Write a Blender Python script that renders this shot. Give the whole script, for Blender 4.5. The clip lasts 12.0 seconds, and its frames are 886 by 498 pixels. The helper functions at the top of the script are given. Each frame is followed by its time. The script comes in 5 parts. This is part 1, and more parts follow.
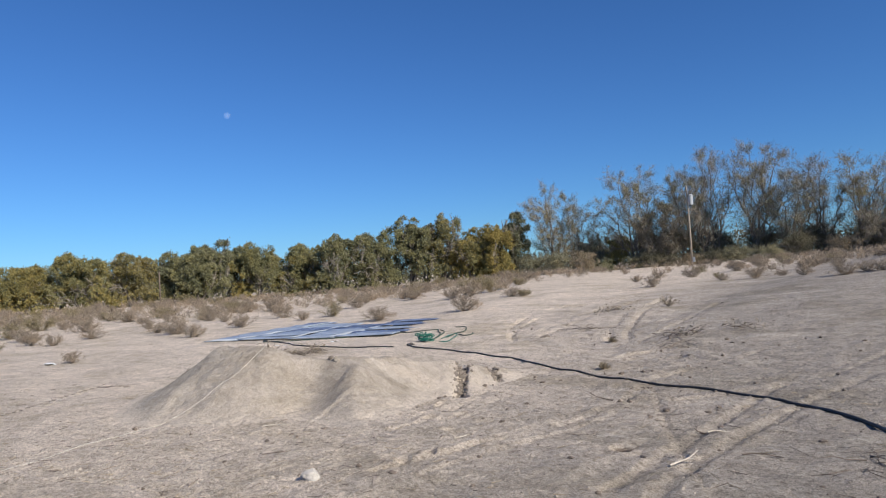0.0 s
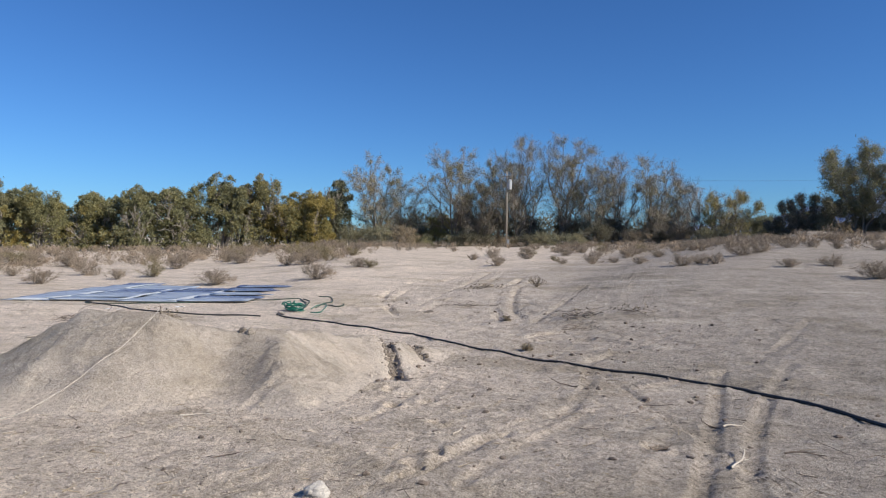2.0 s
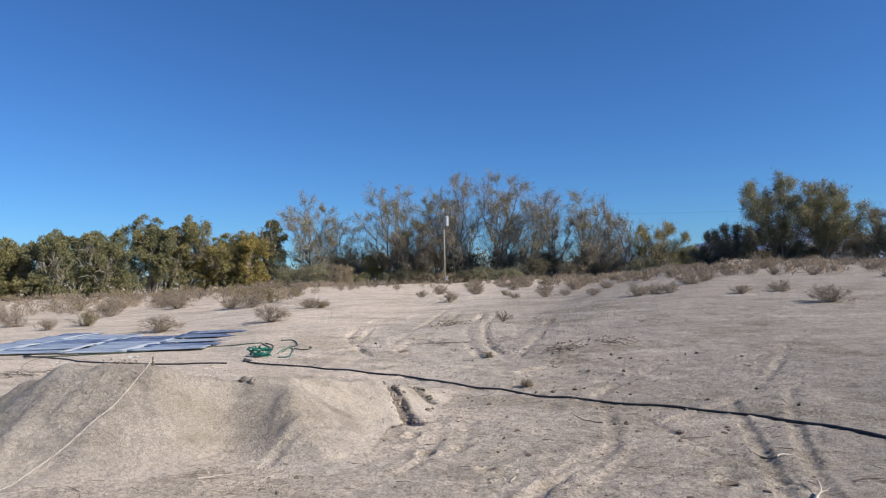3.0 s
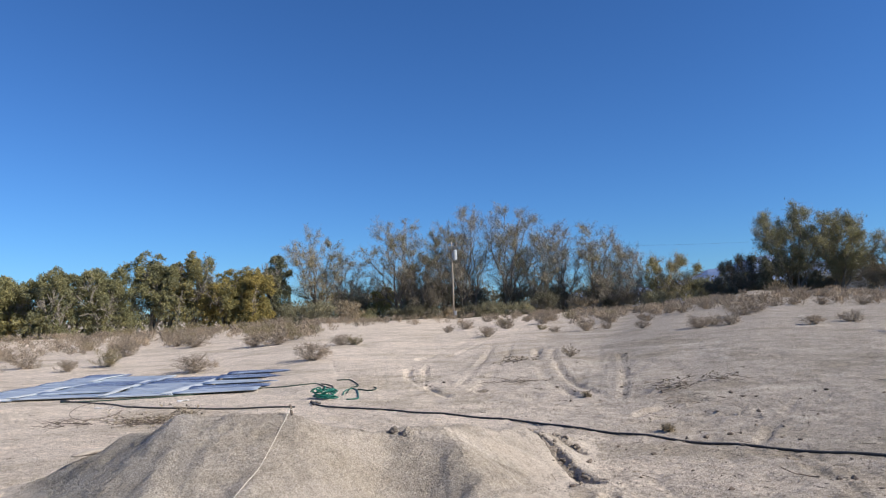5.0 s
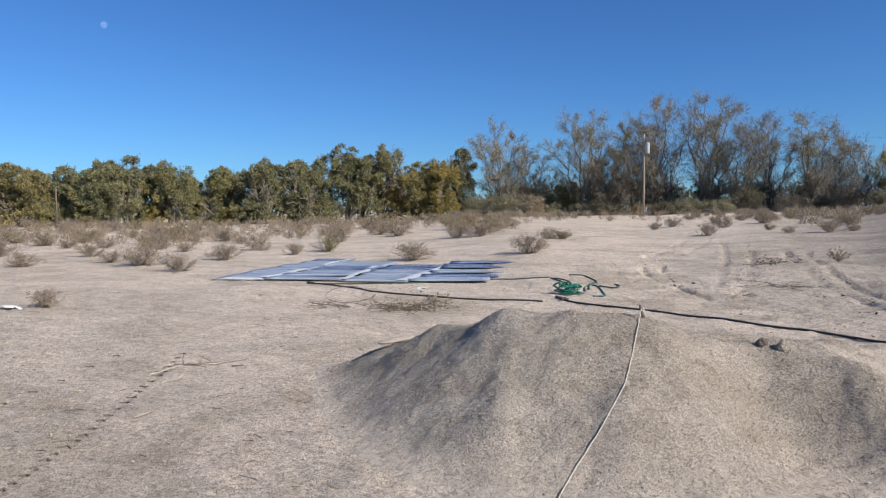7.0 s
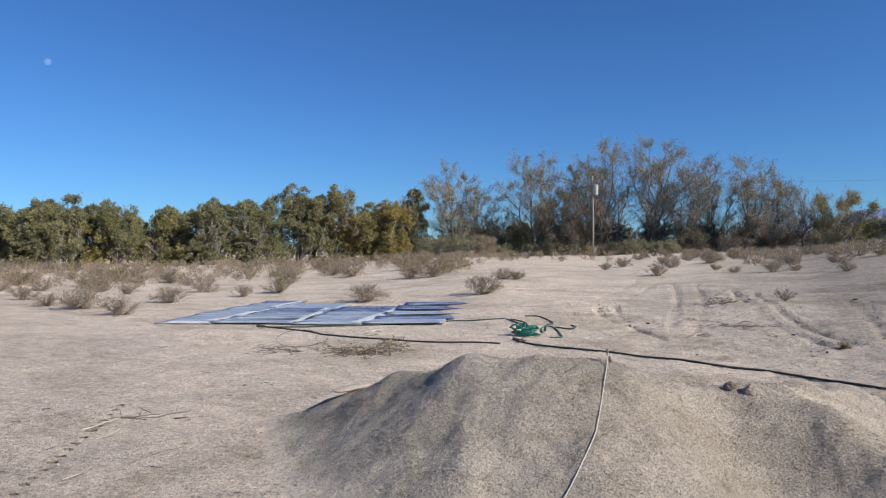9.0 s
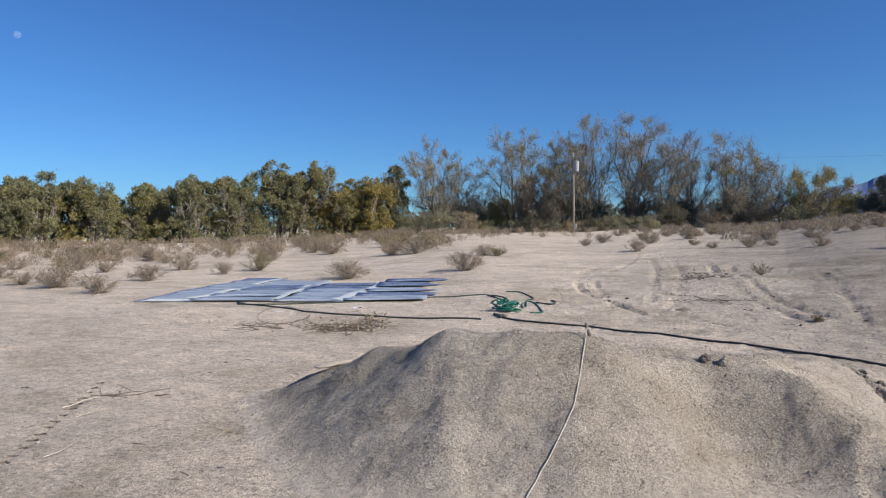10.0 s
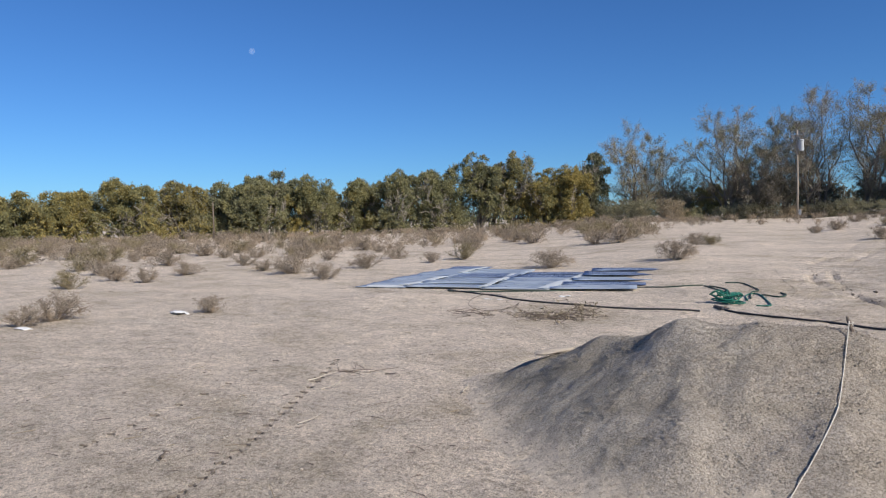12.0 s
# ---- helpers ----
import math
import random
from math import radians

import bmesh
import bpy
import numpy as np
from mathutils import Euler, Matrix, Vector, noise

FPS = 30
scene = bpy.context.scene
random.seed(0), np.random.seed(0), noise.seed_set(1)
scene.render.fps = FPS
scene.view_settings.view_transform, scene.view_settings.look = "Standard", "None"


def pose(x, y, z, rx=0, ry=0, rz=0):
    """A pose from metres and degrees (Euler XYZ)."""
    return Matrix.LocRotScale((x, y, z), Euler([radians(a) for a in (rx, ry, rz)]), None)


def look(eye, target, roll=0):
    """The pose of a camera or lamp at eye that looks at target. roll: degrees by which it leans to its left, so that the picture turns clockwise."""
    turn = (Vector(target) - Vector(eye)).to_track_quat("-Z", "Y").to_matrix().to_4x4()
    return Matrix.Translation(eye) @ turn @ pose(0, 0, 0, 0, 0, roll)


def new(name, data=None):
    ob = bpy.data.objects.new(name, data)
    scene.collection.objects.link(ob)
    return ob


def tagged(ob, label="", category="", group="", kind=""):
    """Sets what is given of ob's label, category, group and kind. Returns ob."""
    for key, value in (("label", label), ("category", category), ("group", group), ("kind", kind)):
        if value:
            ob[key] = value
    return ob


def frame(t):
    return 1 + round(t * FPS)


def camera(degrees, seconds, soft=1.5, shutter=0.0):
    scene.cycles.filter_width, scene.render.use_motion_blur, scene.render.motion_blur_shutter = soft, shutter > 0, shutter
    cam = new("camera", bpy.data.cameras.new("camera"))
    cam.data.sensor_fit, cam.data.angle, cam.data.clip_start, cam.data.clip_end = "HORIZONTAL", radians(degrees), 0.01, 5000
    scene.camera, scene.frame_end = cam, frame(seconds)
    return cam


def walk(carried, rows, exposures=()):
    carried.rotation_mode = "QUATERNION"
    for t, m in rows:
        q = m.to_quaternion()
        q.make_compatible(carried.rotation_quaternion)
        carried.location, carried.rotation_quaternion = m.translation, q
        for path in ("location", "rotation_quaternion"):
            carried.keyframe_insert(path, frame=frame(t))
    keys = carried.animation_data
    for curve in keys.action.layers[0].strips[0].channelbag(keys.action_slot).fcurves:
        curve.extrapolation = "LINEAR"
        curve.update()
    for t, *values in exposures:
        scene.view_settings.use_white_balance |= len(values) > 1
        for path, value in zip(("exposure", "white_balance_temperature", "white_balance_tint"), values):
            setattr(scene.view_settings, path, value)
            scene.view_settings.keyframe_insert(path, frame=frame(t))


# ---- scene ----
cam = camera(66.6, 12.0, 1.2)

PATH = [
    (0, (7.233, -1.795, 1.779), (6.058, -0.178, 1.85), -3.5),
    (0.2, (7.053, -1.72, 1.8), (5.977, -0.035, 1.861), -2.0),
    (0.5, (6.697, -1.763, 1.728), (5.71, -0.024, 1.784), 1.8),
    (0.8, (6.264, -1.659, 1.756), (5.321, 0.105, 1.764), 4.4),
    (1, (5.971, -1.624, 1.722), (4.836, 0.022, 1.777), -1.8),
    (1.2, (5.82, -1.584, 1.71), (4.692, 0.067, 1.73), -4.9),
    (1.5, (5.476, -1.621, 1.716), (4.652, 0.201, 1.696), -1.2),
    (1.8, (5.166, -1.62, 1.774), (4.472, 0.254, 1.69), -1.1),
    (2, (4.906, -1.656, 1.76), (4.24, 0.23, 1.732), 0.7),
    (2.2, (4.643, -1.583, 1.715), (3.958, 0.296, 1.724), -3.2),
    (2.5, (4.354, -1.571, 1.774), (3.73, 0.329, 1.802), -2.9),
    (2.7, (4.138, -1.617, 1.764), (3.613, 0.31, 1.866), -2.3),
    (4.3, (2.426, -1.318, 1.613), (2.062, 0.648, 1.567), 0.9),
    (4.5, (2.19, -1.089, 1.682), (1.809, 0.874, 1.68), 3.2),
    (5, (1.691, -0.881, 1.709), (1.26, 1.063, 1.896), -1.6),
    (5.5, (1.08, -0.664, 1.658), (0.55, 1.264, 1.716), -1.6),
    (6, (0.507, -0.393, 1.66), (-0.299, 1.438, 1.639), -0.7),
    (6.5, (0.147, -0.244, 1.632), (-0.748, 1.543, 1.575), -1.7),
    (6.7, (0.038, -0.348, 1.638), (-0.882, 1.424, 1.526), -0.6),
    (8.3, (-0.338, -0.119, 1.627), (-1.143, 1.708, 1.525), 0.8),
    (8.5, (-0.323, -0.143, 1.63), (-1.089, 1.701, 1.519), 1.2),
    (9, (-0.253, -0.16, 1.646), (-1.03, 1.683, 1.65), -0.2),
    (9.5, (-0.241, -0.147, 1.641), (-0.987, 1.709, 1.633), -0.3),
    (10, (-0.242, -0.168, 1.637), (-0.968, 1.695, 1.572), -0.4),
    (10.5, (-0.303, -0.151, 1.619), (-1.17, 1.648, 1.497), -0.3),
    (11, (-0.378, -0.133, 1.603), (-1.49, 1.521, 1.428), -0.6),
    (11.5, (-0.378, -0.194, 1.612), (-1.428, 1.503, 1.482), -1.2),
    (12, (-0.458, -0.226, 1.608), (-1.685, 1.351, 1.521), -1.2),
]
walk(cam, [(t, look(eye, target, roll)) for t, eye, target, roll in PATH],
     exposures=((0, 0.22), (2.5, 0.28), (4.5, 0.40), (5.5, 0.40), (6.5, 0.29), (8.5, 0.27), (10.5, 0.20), (12, 0.16)))

# ---- daylight ----
SUN_AZ, SUN_EL = 98.0, 34.0
world = bpy.data.worlds.new("desert_sky")
scene.world = world
world.use_nodes = True
wn = world.node_tree
wn.nodes.clear()
w_out = wn.nodes.new("ShaderNodeOutputWorld")
w_bg = wn.nodes.new("ShaderNodeBackground")
w_sky = wn.nodes.new("ShaderNodeTexSky")
w_sky.sky_type = "NISHITA"
w_sky.sun_disc = False
w_sky.sun_elevation, w_sky.sun_rotation = radians(SUN_EL), radians(SUN_AZ)
w_sky.altitude, w_sky.air_density, w_sky.dust_density, w_sky.ozone_density = 300, 1.0, 0.0, 3.0
w_bg.inputs["Strength"].default_value = 0.070
w_deep = wn.nodes.new("ShaderNodeMix")
w_deep.data_type, w_deep.blend_type = "RGBA", "MULTIPLY"
w_deep.inputs[0].default_value = 1.0
w_deep.inputs[7].default_value = (0.44, 0.82, 1.33, 1)
wn.links.new(w_sky.outputs[0], w_deep.inputs[6])
wn.links.new(w_deep.outputs[2], w_bg.inputs["Color"])
wn.links.new(w_bg.outputs[0], w_out.inputs["Surface"])

sun_data = bpy.data.lights.new("sun", "SUN")
sun_data.energy, sun_data.angle, sun_data.color = 5.0, radians(0.55), (1.0, 0.92, 0.80)
sun = new("sun", sun_data)
SUN_WAY = Vector((math.sin(radians(SUN_AZ)) * math.cos(radians(SUN_EL)), math.cos(radians(SUN_AZ)) * math.cos(radians(SUN_EL)), math.sin(radians(SUN_EL))))
sun.matrix_world = look(SUN_WAY * 60, (0, 0, 0))


# ---- materials ----
def mat(name, rough=0.9, metal=0.0):
    m = bpy.data.materials.new(name)
    m.use_nodes = True
    n = m.node_tree
    b = n.nodes["Principled BSDF"]
    b.inputs["Roughness"].default_value, b.inputs["Metallic"].default_value = rough, metal
    return m, n, b


def tex_noise(n, scale, detail=4.0, rough=0.6, stretch=None, distort=0.0):
    tc = n.nodes.new("ShaderNodeTexCoord")
    t = n.nodes.new("ShaderNodeTexNoise")
    t.inputs["Scale"].default_value, t.inputs["Detail"].default_value, t.inputs["Roughness"].default_value = scale, detail, rough
    t.inputs["Distortion"].default_value = distort
    src = tc.outputs["Object"]
    if stretch:
        mp = n.nodes.new("ShaderNodeMapping")
        mp.inputs["Scale"].default_value = stretch[:3]
        if len(stretch) > 3:
            mp.inputs["Rotation"].default_value = (0, 0, radians(stretch[3]))
        n.links.new(src, mp.inputs["Vector"])
        src = mp.outputs["Vector"]
    n.links.new(src, t.inputs["Vector"])
    return t.outputs["Fac"]


def ramp(n, fac, stops):
    r = n.nodes.new("ShaderNodeValToRGB")
    els = r.color_ramp.elements
    while len(els) < len(stops):
        els.new(0.5)
    for e, (p, c) in zip(els, stops):
        e.position, e.color = p, (*c, 1) if len(c) == 3 else (c[0], c[0], c[0], 1)
    n.links.new(fac, r.inputs["Fac"])
    return r.outputs["Color"]


def mixed(n, a, b, fac, how="MIX"):
    m = n.nodes.new("ShaderNodeMix")
    m.data_type, m.blend_type = "RGBA", how
    for sock, v in (("Factor", fac), ("A", a), ("B", b)):
        i = next(s for s in m.inputs if s.name == sock and s.type == ("VALUE" if sock == "Factor" else "RGBA"))
        if hasattr(v, "is_output"):
            n.links.new(v, i)
        else:
            i.default_value = v if sock == "Factor" else (*v, 1)
    return next(s for s in m.outputs if s.type == "RGBA")


def bump(n, b, layers):
    last = None
    for fac, strength, dist in layers:
        k = n.nodes.new("ShaderNodeBump")
        k.inputs["Strength"].default_value, k.inputs["Distance"].default_value = strength, dist
        n.links.new(fac, k.inputs["Height"])
        if last:
            n.links.new(last, k.inputs["Normal"])
        last = k.outputs["Normal"]
    n.links.new(last, b.inputs["Normal"])


def obj_random(n):
    return n.nodes.new("ShaderNodeObjectInfo").outputs["Random"]


def island_random(n):
    return n.nodes.new("ShaderNodeNewGeometry").outputs["Random Per Island"]


def sand_material(name, light, dark, grey, other, edge, clods=1.0, grain=1.0):
    """Dry soil. Across a slanting edge it passes into the other soil colour."""
    m, n, b = mat(name, 0.95)
    b.inputs["Specular IOR Level"].default_value = 0.15
    big = ramp(n, tex_noise(n, 0.22, 5, 0.6), [(0.35, light), (0.68, dark)])
    mid = ramp(n, tex_noise(n, 1.7, 6, 0.65, None, 0.6), [(0.40, (0.0,)), (0.72, (1.0,))])
    c = mixed(n, big, grey, mid)
    sep = n.nodes.new("ShaderNodeSeparateXYZ")
    n.links.new(n.nodes.new("ShaderNodeTexCoord").outputs["Object"], sep.inputs[0])
    wob = n.nodes.new("ShaderNodeMath")
    wob.operation = "MULTIPLY_ADD"
    wob.inputs[1].default_value = edge[2]
    n.links.new(tex_noise(n, 0.55, 5, 0.65), wob.inputs[0])
    far = n.nodes.new("ShaderNodeMath")
    far.operation = "MINIMUM"
    far.inputs[1].default_value = 16.0
    n.links.new(sep.outputs[1], far.inputs[0])
    slant = n.nodes.new("ShaderNodeMath")
    slant.operation = "MULTIPLY_ADD"
    slant.inputs[1].default_value = edge[3]
    n.links.new(far.outputs[0], slant.inputs[0])
    n.links.new(sep.outputs[0], slant.inputs[2])
    n.links.new(slant.outputs[0], wob.inputs[2])
    span = n.nodes.new("ShaderNodeMapRange")
    span.inputs[1].default_value, span.inputs[2].default_value = edge[0] + edge[2] * 0.5, edge[1] + edge[2] * 0.5
    n.links.new(wob.outputs[0], span.inputs[0])
    c = mixed(n, c, other, span.outputs[0])
    # pale salt crust in thin streaky patches
    crust = ramp(n, tex_noise(n, 0.9, 7, 0.72, (0.6, 1.5, 1.0, 25), 0.8), [(0.56, (0.0,)), (0.70, (0.55,))])
    c = mixed(n, c, (0.66, 0.60, 0.52), crust)
    # broad drifts of darker, browner silt and paler dust
    drift = ramp(n, tex_noise(n, 0.42, 7, 0.66, (0.8, 1.25, 1.0, -20), 1.2), [(0.36, (0.76, 0.75, 0.70)), (0.50, (0.98, 0.98, 0.97)), (0.64, (1.10, 1.09, 1.07))])
    c = mixed(n, c, drift, 1.0, "MULTIPLY")
    dust = ramp(n, tex_noise(n, 2.6, 6, 0.7, (0.7, 1.5, 1.0, 35), 0.6), [(0.38, (0.84, 0.835, 0.82)), (0.5, (1.0, 1.0, 1.0)), (0.64, (1.06, 1.06, 1.05))])
    c = mixed(n, c, dust, 0.9, "MULTIPLY")
    lumps = ramp(n, tex_noise(n, 6.5 * grain, 6, 0.72), [(0.38, (0.70, 0.685, 0.67)), (0.50, (1.0, 1.0, 1.0)), (0.64, (1.14, 1.13, 1.12))])
    c = mixed(n, c, lumps, 0.6 / grain, "MULTIPLY")
    fine = ramp(n, tex_noise(n, 22 * grain, 6, 0.78), [(0.38, (0.55, 0.53, 0.51)), (0.49, (1.0, 1.0, 1.0)), (0.62, (1.18, 1.17, 1.16))])
    c = mixed(n, c, fine, 0.95 / grain, "MULTIPLY")
    grit = ramp(n, tex_noise(n, 85, 4, 0.8), [(0.38, (0.52, 0.50, 0.48)), (0.5, (1.0, 1.0, 1.0)), (0.62, (1.25, 1.25, 1.25))])
    c = mixed(n, c, grit, 1.0, "MULTIPLY")
    n.links.new(c, b.inputs["Base Color"])
    bump(n, b, [(tex_noise(n, 5, 6, 0.7), 0.45 * clods, 0.06), (tex_noise(n, 24, 6, 0.78), 1.0 * clods, 0.026), (tex_noise(n, 100, 3, 0.7), 0.7, 0.006)])
    return m


M_SAND = sand_material("pale_desert_sand", (0.71, 0.615, 0.515), (0.645, 0.56, 0.468), (0.59, 0.515, 0.44), (0.372, 0.334, 0.294), (2.5, 8.0, 4.5, 0.35), 1.25)
# grey left of the edge: gravel, plus the left flank's shade put into colour
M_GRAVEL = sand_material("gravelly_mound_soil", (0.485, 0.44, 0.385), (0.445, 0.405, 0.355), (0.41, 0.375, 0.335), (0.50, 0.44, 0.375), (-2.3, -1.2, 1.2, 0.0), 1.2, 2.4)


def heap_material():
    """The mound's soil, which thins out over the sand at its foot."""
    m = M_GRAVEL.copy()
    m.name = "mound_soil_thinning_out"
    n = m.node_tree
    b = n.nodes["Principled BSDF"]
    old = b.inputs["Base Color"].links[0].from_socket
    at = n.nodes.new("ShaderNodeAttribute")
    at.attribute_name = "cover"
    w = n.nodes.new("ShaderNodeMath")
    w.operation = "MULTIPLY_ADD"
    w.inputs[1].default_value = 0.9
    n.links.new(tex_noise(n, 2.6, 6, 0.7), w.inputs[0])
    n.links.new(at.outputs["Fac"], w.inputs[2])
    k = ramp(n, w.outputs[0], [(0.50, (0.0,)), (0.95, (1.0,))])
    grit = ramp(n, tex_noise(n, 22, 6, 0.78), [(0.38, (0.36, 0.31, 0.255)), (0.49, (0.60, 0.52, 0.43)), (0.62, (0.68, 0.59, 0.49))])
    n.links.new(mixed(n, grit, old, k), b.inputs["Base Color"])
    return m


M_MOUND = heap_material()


def plain_material(name, colours, scale=6.0, rough=0.85, metal=0.0, relief=0.3, stretch=None, vary=0.0, spec=0.3):
    m, n, b = mat(name, rough, metal)
    b.inputs["Specular IOR Level"].default_value = spec
    c = ramp(n, tex_noise(n, scale, 5, 0.65, stretch), [(0.3, colours[0]), (0.7, colours[1])])
    if vary:
        v = ramp(n, obj_random(n), [(0.0, (1 - vary,)), (1.0, (1 + vary,))])
        c = mixed(n, c, v, 1.0, "MULTIPLY")
    n.links.new(c, b.inputs["Base Color"])
    if relief:
        bump(n, b, [(tex_noise(n, scale * 4, 5, 0.7, stretch), relief, 0.02)])
    return m


M_BARK = plain_material("grey_brown_bark", ((0.11, 0.095, 0.08), (0.21, 0.185, 0.155)), 5, 0.95, relief=0.6, stretch=(1, 1, 0.25))
M_TWIG = plain_material("grey_twig_bark", ((0.21, 0.185, 0.155), (0.33, 0.295, 0.25)), 3, 0.95, relief=0.0)
M_FINETWIG = plain_material("grey_fine_twigs", ((0.20, 0.17, 0.14), (0.31, 0.27, 0.225)), 2, 0.95, relief=0.0)
M_POLE = plain_material("weathered_pole_wood", ((0.26, 0.22, 0.18), (0.40, 0.35, 0.29)), 4, 0.9, relief=0.4, stretch=(4, 4, 0.3))
M_DEADWOOD = plain_material("bleached_dead_wood", ((0.42, 0.36, 0.29), (0.62, 0.56, 0.48)), 18, 0.9, relief=0.5)
M_DARKWOOD = plain_material("dark_dry_wood", ((0.10, 0.08, 0.065), (0.22, 0.175, 0.14)), 18, 0.9, relief=0.5)
M_ROCK = plain_material("pale_limestone", ((0.44, 0.40, 0.35), (0.58, 0.54, 0.48)), 9, 0.9, relief=0.6)
M_BROWNROCK = plain_material("buff_caliche_rock", ((0.38, 0.325, 0.265), (0.54, 0.47, 0.39)), 9, 0.95, relief=0.7)
# dark soil; also serves as painted shade in ruts, prints and beside rock
M_CLODSHADE = plain_material("dark_clods", ((0.16, 0.135, 0.11), (0.30, 0.255, 0.21)), 20, 0.95, relief=0.8, vary=0.2)
M_BLACKHOSE = plain_material("black_polyethylene", ((0.018, 0.018, 0.02), (0.045, 0.044, 0.045)), 20, 0.5, relief=0.1, spec=0.4)
M_GREENHOSE = plain_material("green_vinyl", ((0.010, 0.12, 0.085), (0.018, 0.18, 0.125)), 14, 0.4, relief=0.05, spec=0.45)
M_OLDHOSE = plain_material("faded_dark_green_vinyl", ((0.03, 0.06, 0.045), (0.06, 0.09, 0.07)), 14, 0.6, relief=0.1)
M_ROPE = plain_material("white_cotton_rope", ((0.62, 0.57, 0.48), (0.80, 0.76, 0.68)), 60, 0.9, relief=0.6)
M_STEEL = plain_material("grey_painted_steel", ((0.36, 0.38, 0.40), (0.46, 0.48, 0.50)), 6, 0.45, relief=0.03, spec=0.5)
M_PORCELAIN = plain_material("brown_porcelain", ((0.20, 0.16, 0.14), (0.30, 0.25, 0.22)), 6, 0.3, relief=0.0, spec=0.5)
M_WHITEPAINT = plain_material("white_painted_aluminium", ((0.72, 0.72, 0.70), (0.82, 0.82, 0.80)), 3, 0.5, relief=0.03, spec=0.4)
M_WINDOW = plain_material("dark_window_glass", ((0.02, 0.025, 0.03), (0.04, 0.045, 0.05)), 3, 0.1, relief=0.0, spec=0.5)
M_TYRE = plain_material("black_rubber", ((0.02, 0.02, 0.02), (0.04, 0.04, 0.04)), 6, 0.8, relief=0.1)
M_PLASTIC = plain_material("crumpled_white_plastic", ((0.70, 0.70, 0.69), (0.85, 0.85, 0.84)), 10, 0.5, relief=0.2)
M_STRAW = plain_material("dry_straw", ((0.30, 0.24, 0.16), (0.46, 0.38, 0.26)), 30, 0.9, relief=0.0, vary=0.15)
# the blue of distance haze is put into the rock colour
M_MOUNTAIN = plain_material("haze_blue_mountain_rock", ((0.13, 0.19, 0.33), (0.20, 0.27, 0.42)), 0.012, 1.0, relief=0.0, spec=0.0)


def sheet_material(name, tones, rough):
    """Galvanised steel, weathered in long streaks along its ridges."""
    m, n, b = mat(name, 0.3, 0.85)
    stain = ramp(n, tex_noise(n, 1.6, 6, 0.7, (0.35, 7.0, 1.0)), [(0.40, (0.0,)), (0.60, (0.85,))])
    streak = ramp(n, tex_noise(n, 1.0, 5, 0.6, (0.3, 11.0, 1.0)), [(0.42, (0.0,)), (0.58, (1.0,))])
    base = ramp(n, obj_random(n), [(0.0, tones[0]), (1.0, tones[1])])
    c = mixed(n, base, tones[2], streak)
    c = mixed(n, c, tones[3], stain)
    n.links.new(c, b.inputs["Base Color"])
    # chalky white rust is no longer metal
    n.links.new(ramp(n, tex_noise(n, 1.6, 6, 0.7, (0.35, 7.0, 1.0)), [(0.40, (0.92,)), (0.60, (0.25,))]), b.inputs["Metallic"])
    r = ramp(n, tex_noise(n, 5, 6, 0.7, (0.4, 3.0, 1.0)), [(0.3, (rough - 0.08,)), (0.75, (rough + 0.14,))])
    n.links.new(r, b.inputs["Roughness"])
    bump(n, b, [(tex_noise(n, 3, 4, 0.6), 0.25, 0.02)])
    return m


M_SHEET = sheet_material("galvanised_corrugated_steel", ((0.56, 0.64, 0.72), (0.72, 0.79, 0.84), (0.40, 0.49, 0.60), (0.70, 0.76, 0.80)), 0.32)
M_DARKSHEET = sheet_material("dark_blue_corrugated_steel", ((0.20, 0.26, 0.42), (0.30, 0.38, 0.55), (0.16, 0.21, 0.34), (0.46, 0.54, 0.66)), 0.26)
M_STRIP = plain_material("dull_pale_galvanised_strip", ((0.55, 0.58, 0.58), (0.76, 0.78, 0.77)), 7, 0.5, 0.2, 0.2)


def leaf_material(name, stops, translucent=0.35, rough=0.75):
    m, n, b = mat(name, rough)
    b.inputs["Specular IOR Level"].default_value = 0.2
    c = ramp(n, island_random(n), stops)
    patch = ramp(n, tex_noise(n, 0.45, 3, 0.6), [(0.35, (0.72, 0.75, 0.75)), (0.65, (1.18, 1.12, 1.0))])
    c = mixed(n, c, patch, 1.0, "MULTIPLY")
    n.links.new(c, b.inputs["Base Color"])
    tr = n.nodes.new("ShaderNodeBsdfTranslucent")
    n.links.new(c, tr.inputs["Color"])
    mx = n.nodes.new("ShaderNodeMixShader")
    mx.inputs["Fac"].default_value = translucent
    out = n.nodes["Material Output"]
    n.links.new(b.outputs[0], mx.inputs[1])
    n.links.new(tr.outputs[0], mx.inputs[2])
    n.links.new(mx.outputs[0], out.inputs["Surface"])
    return m


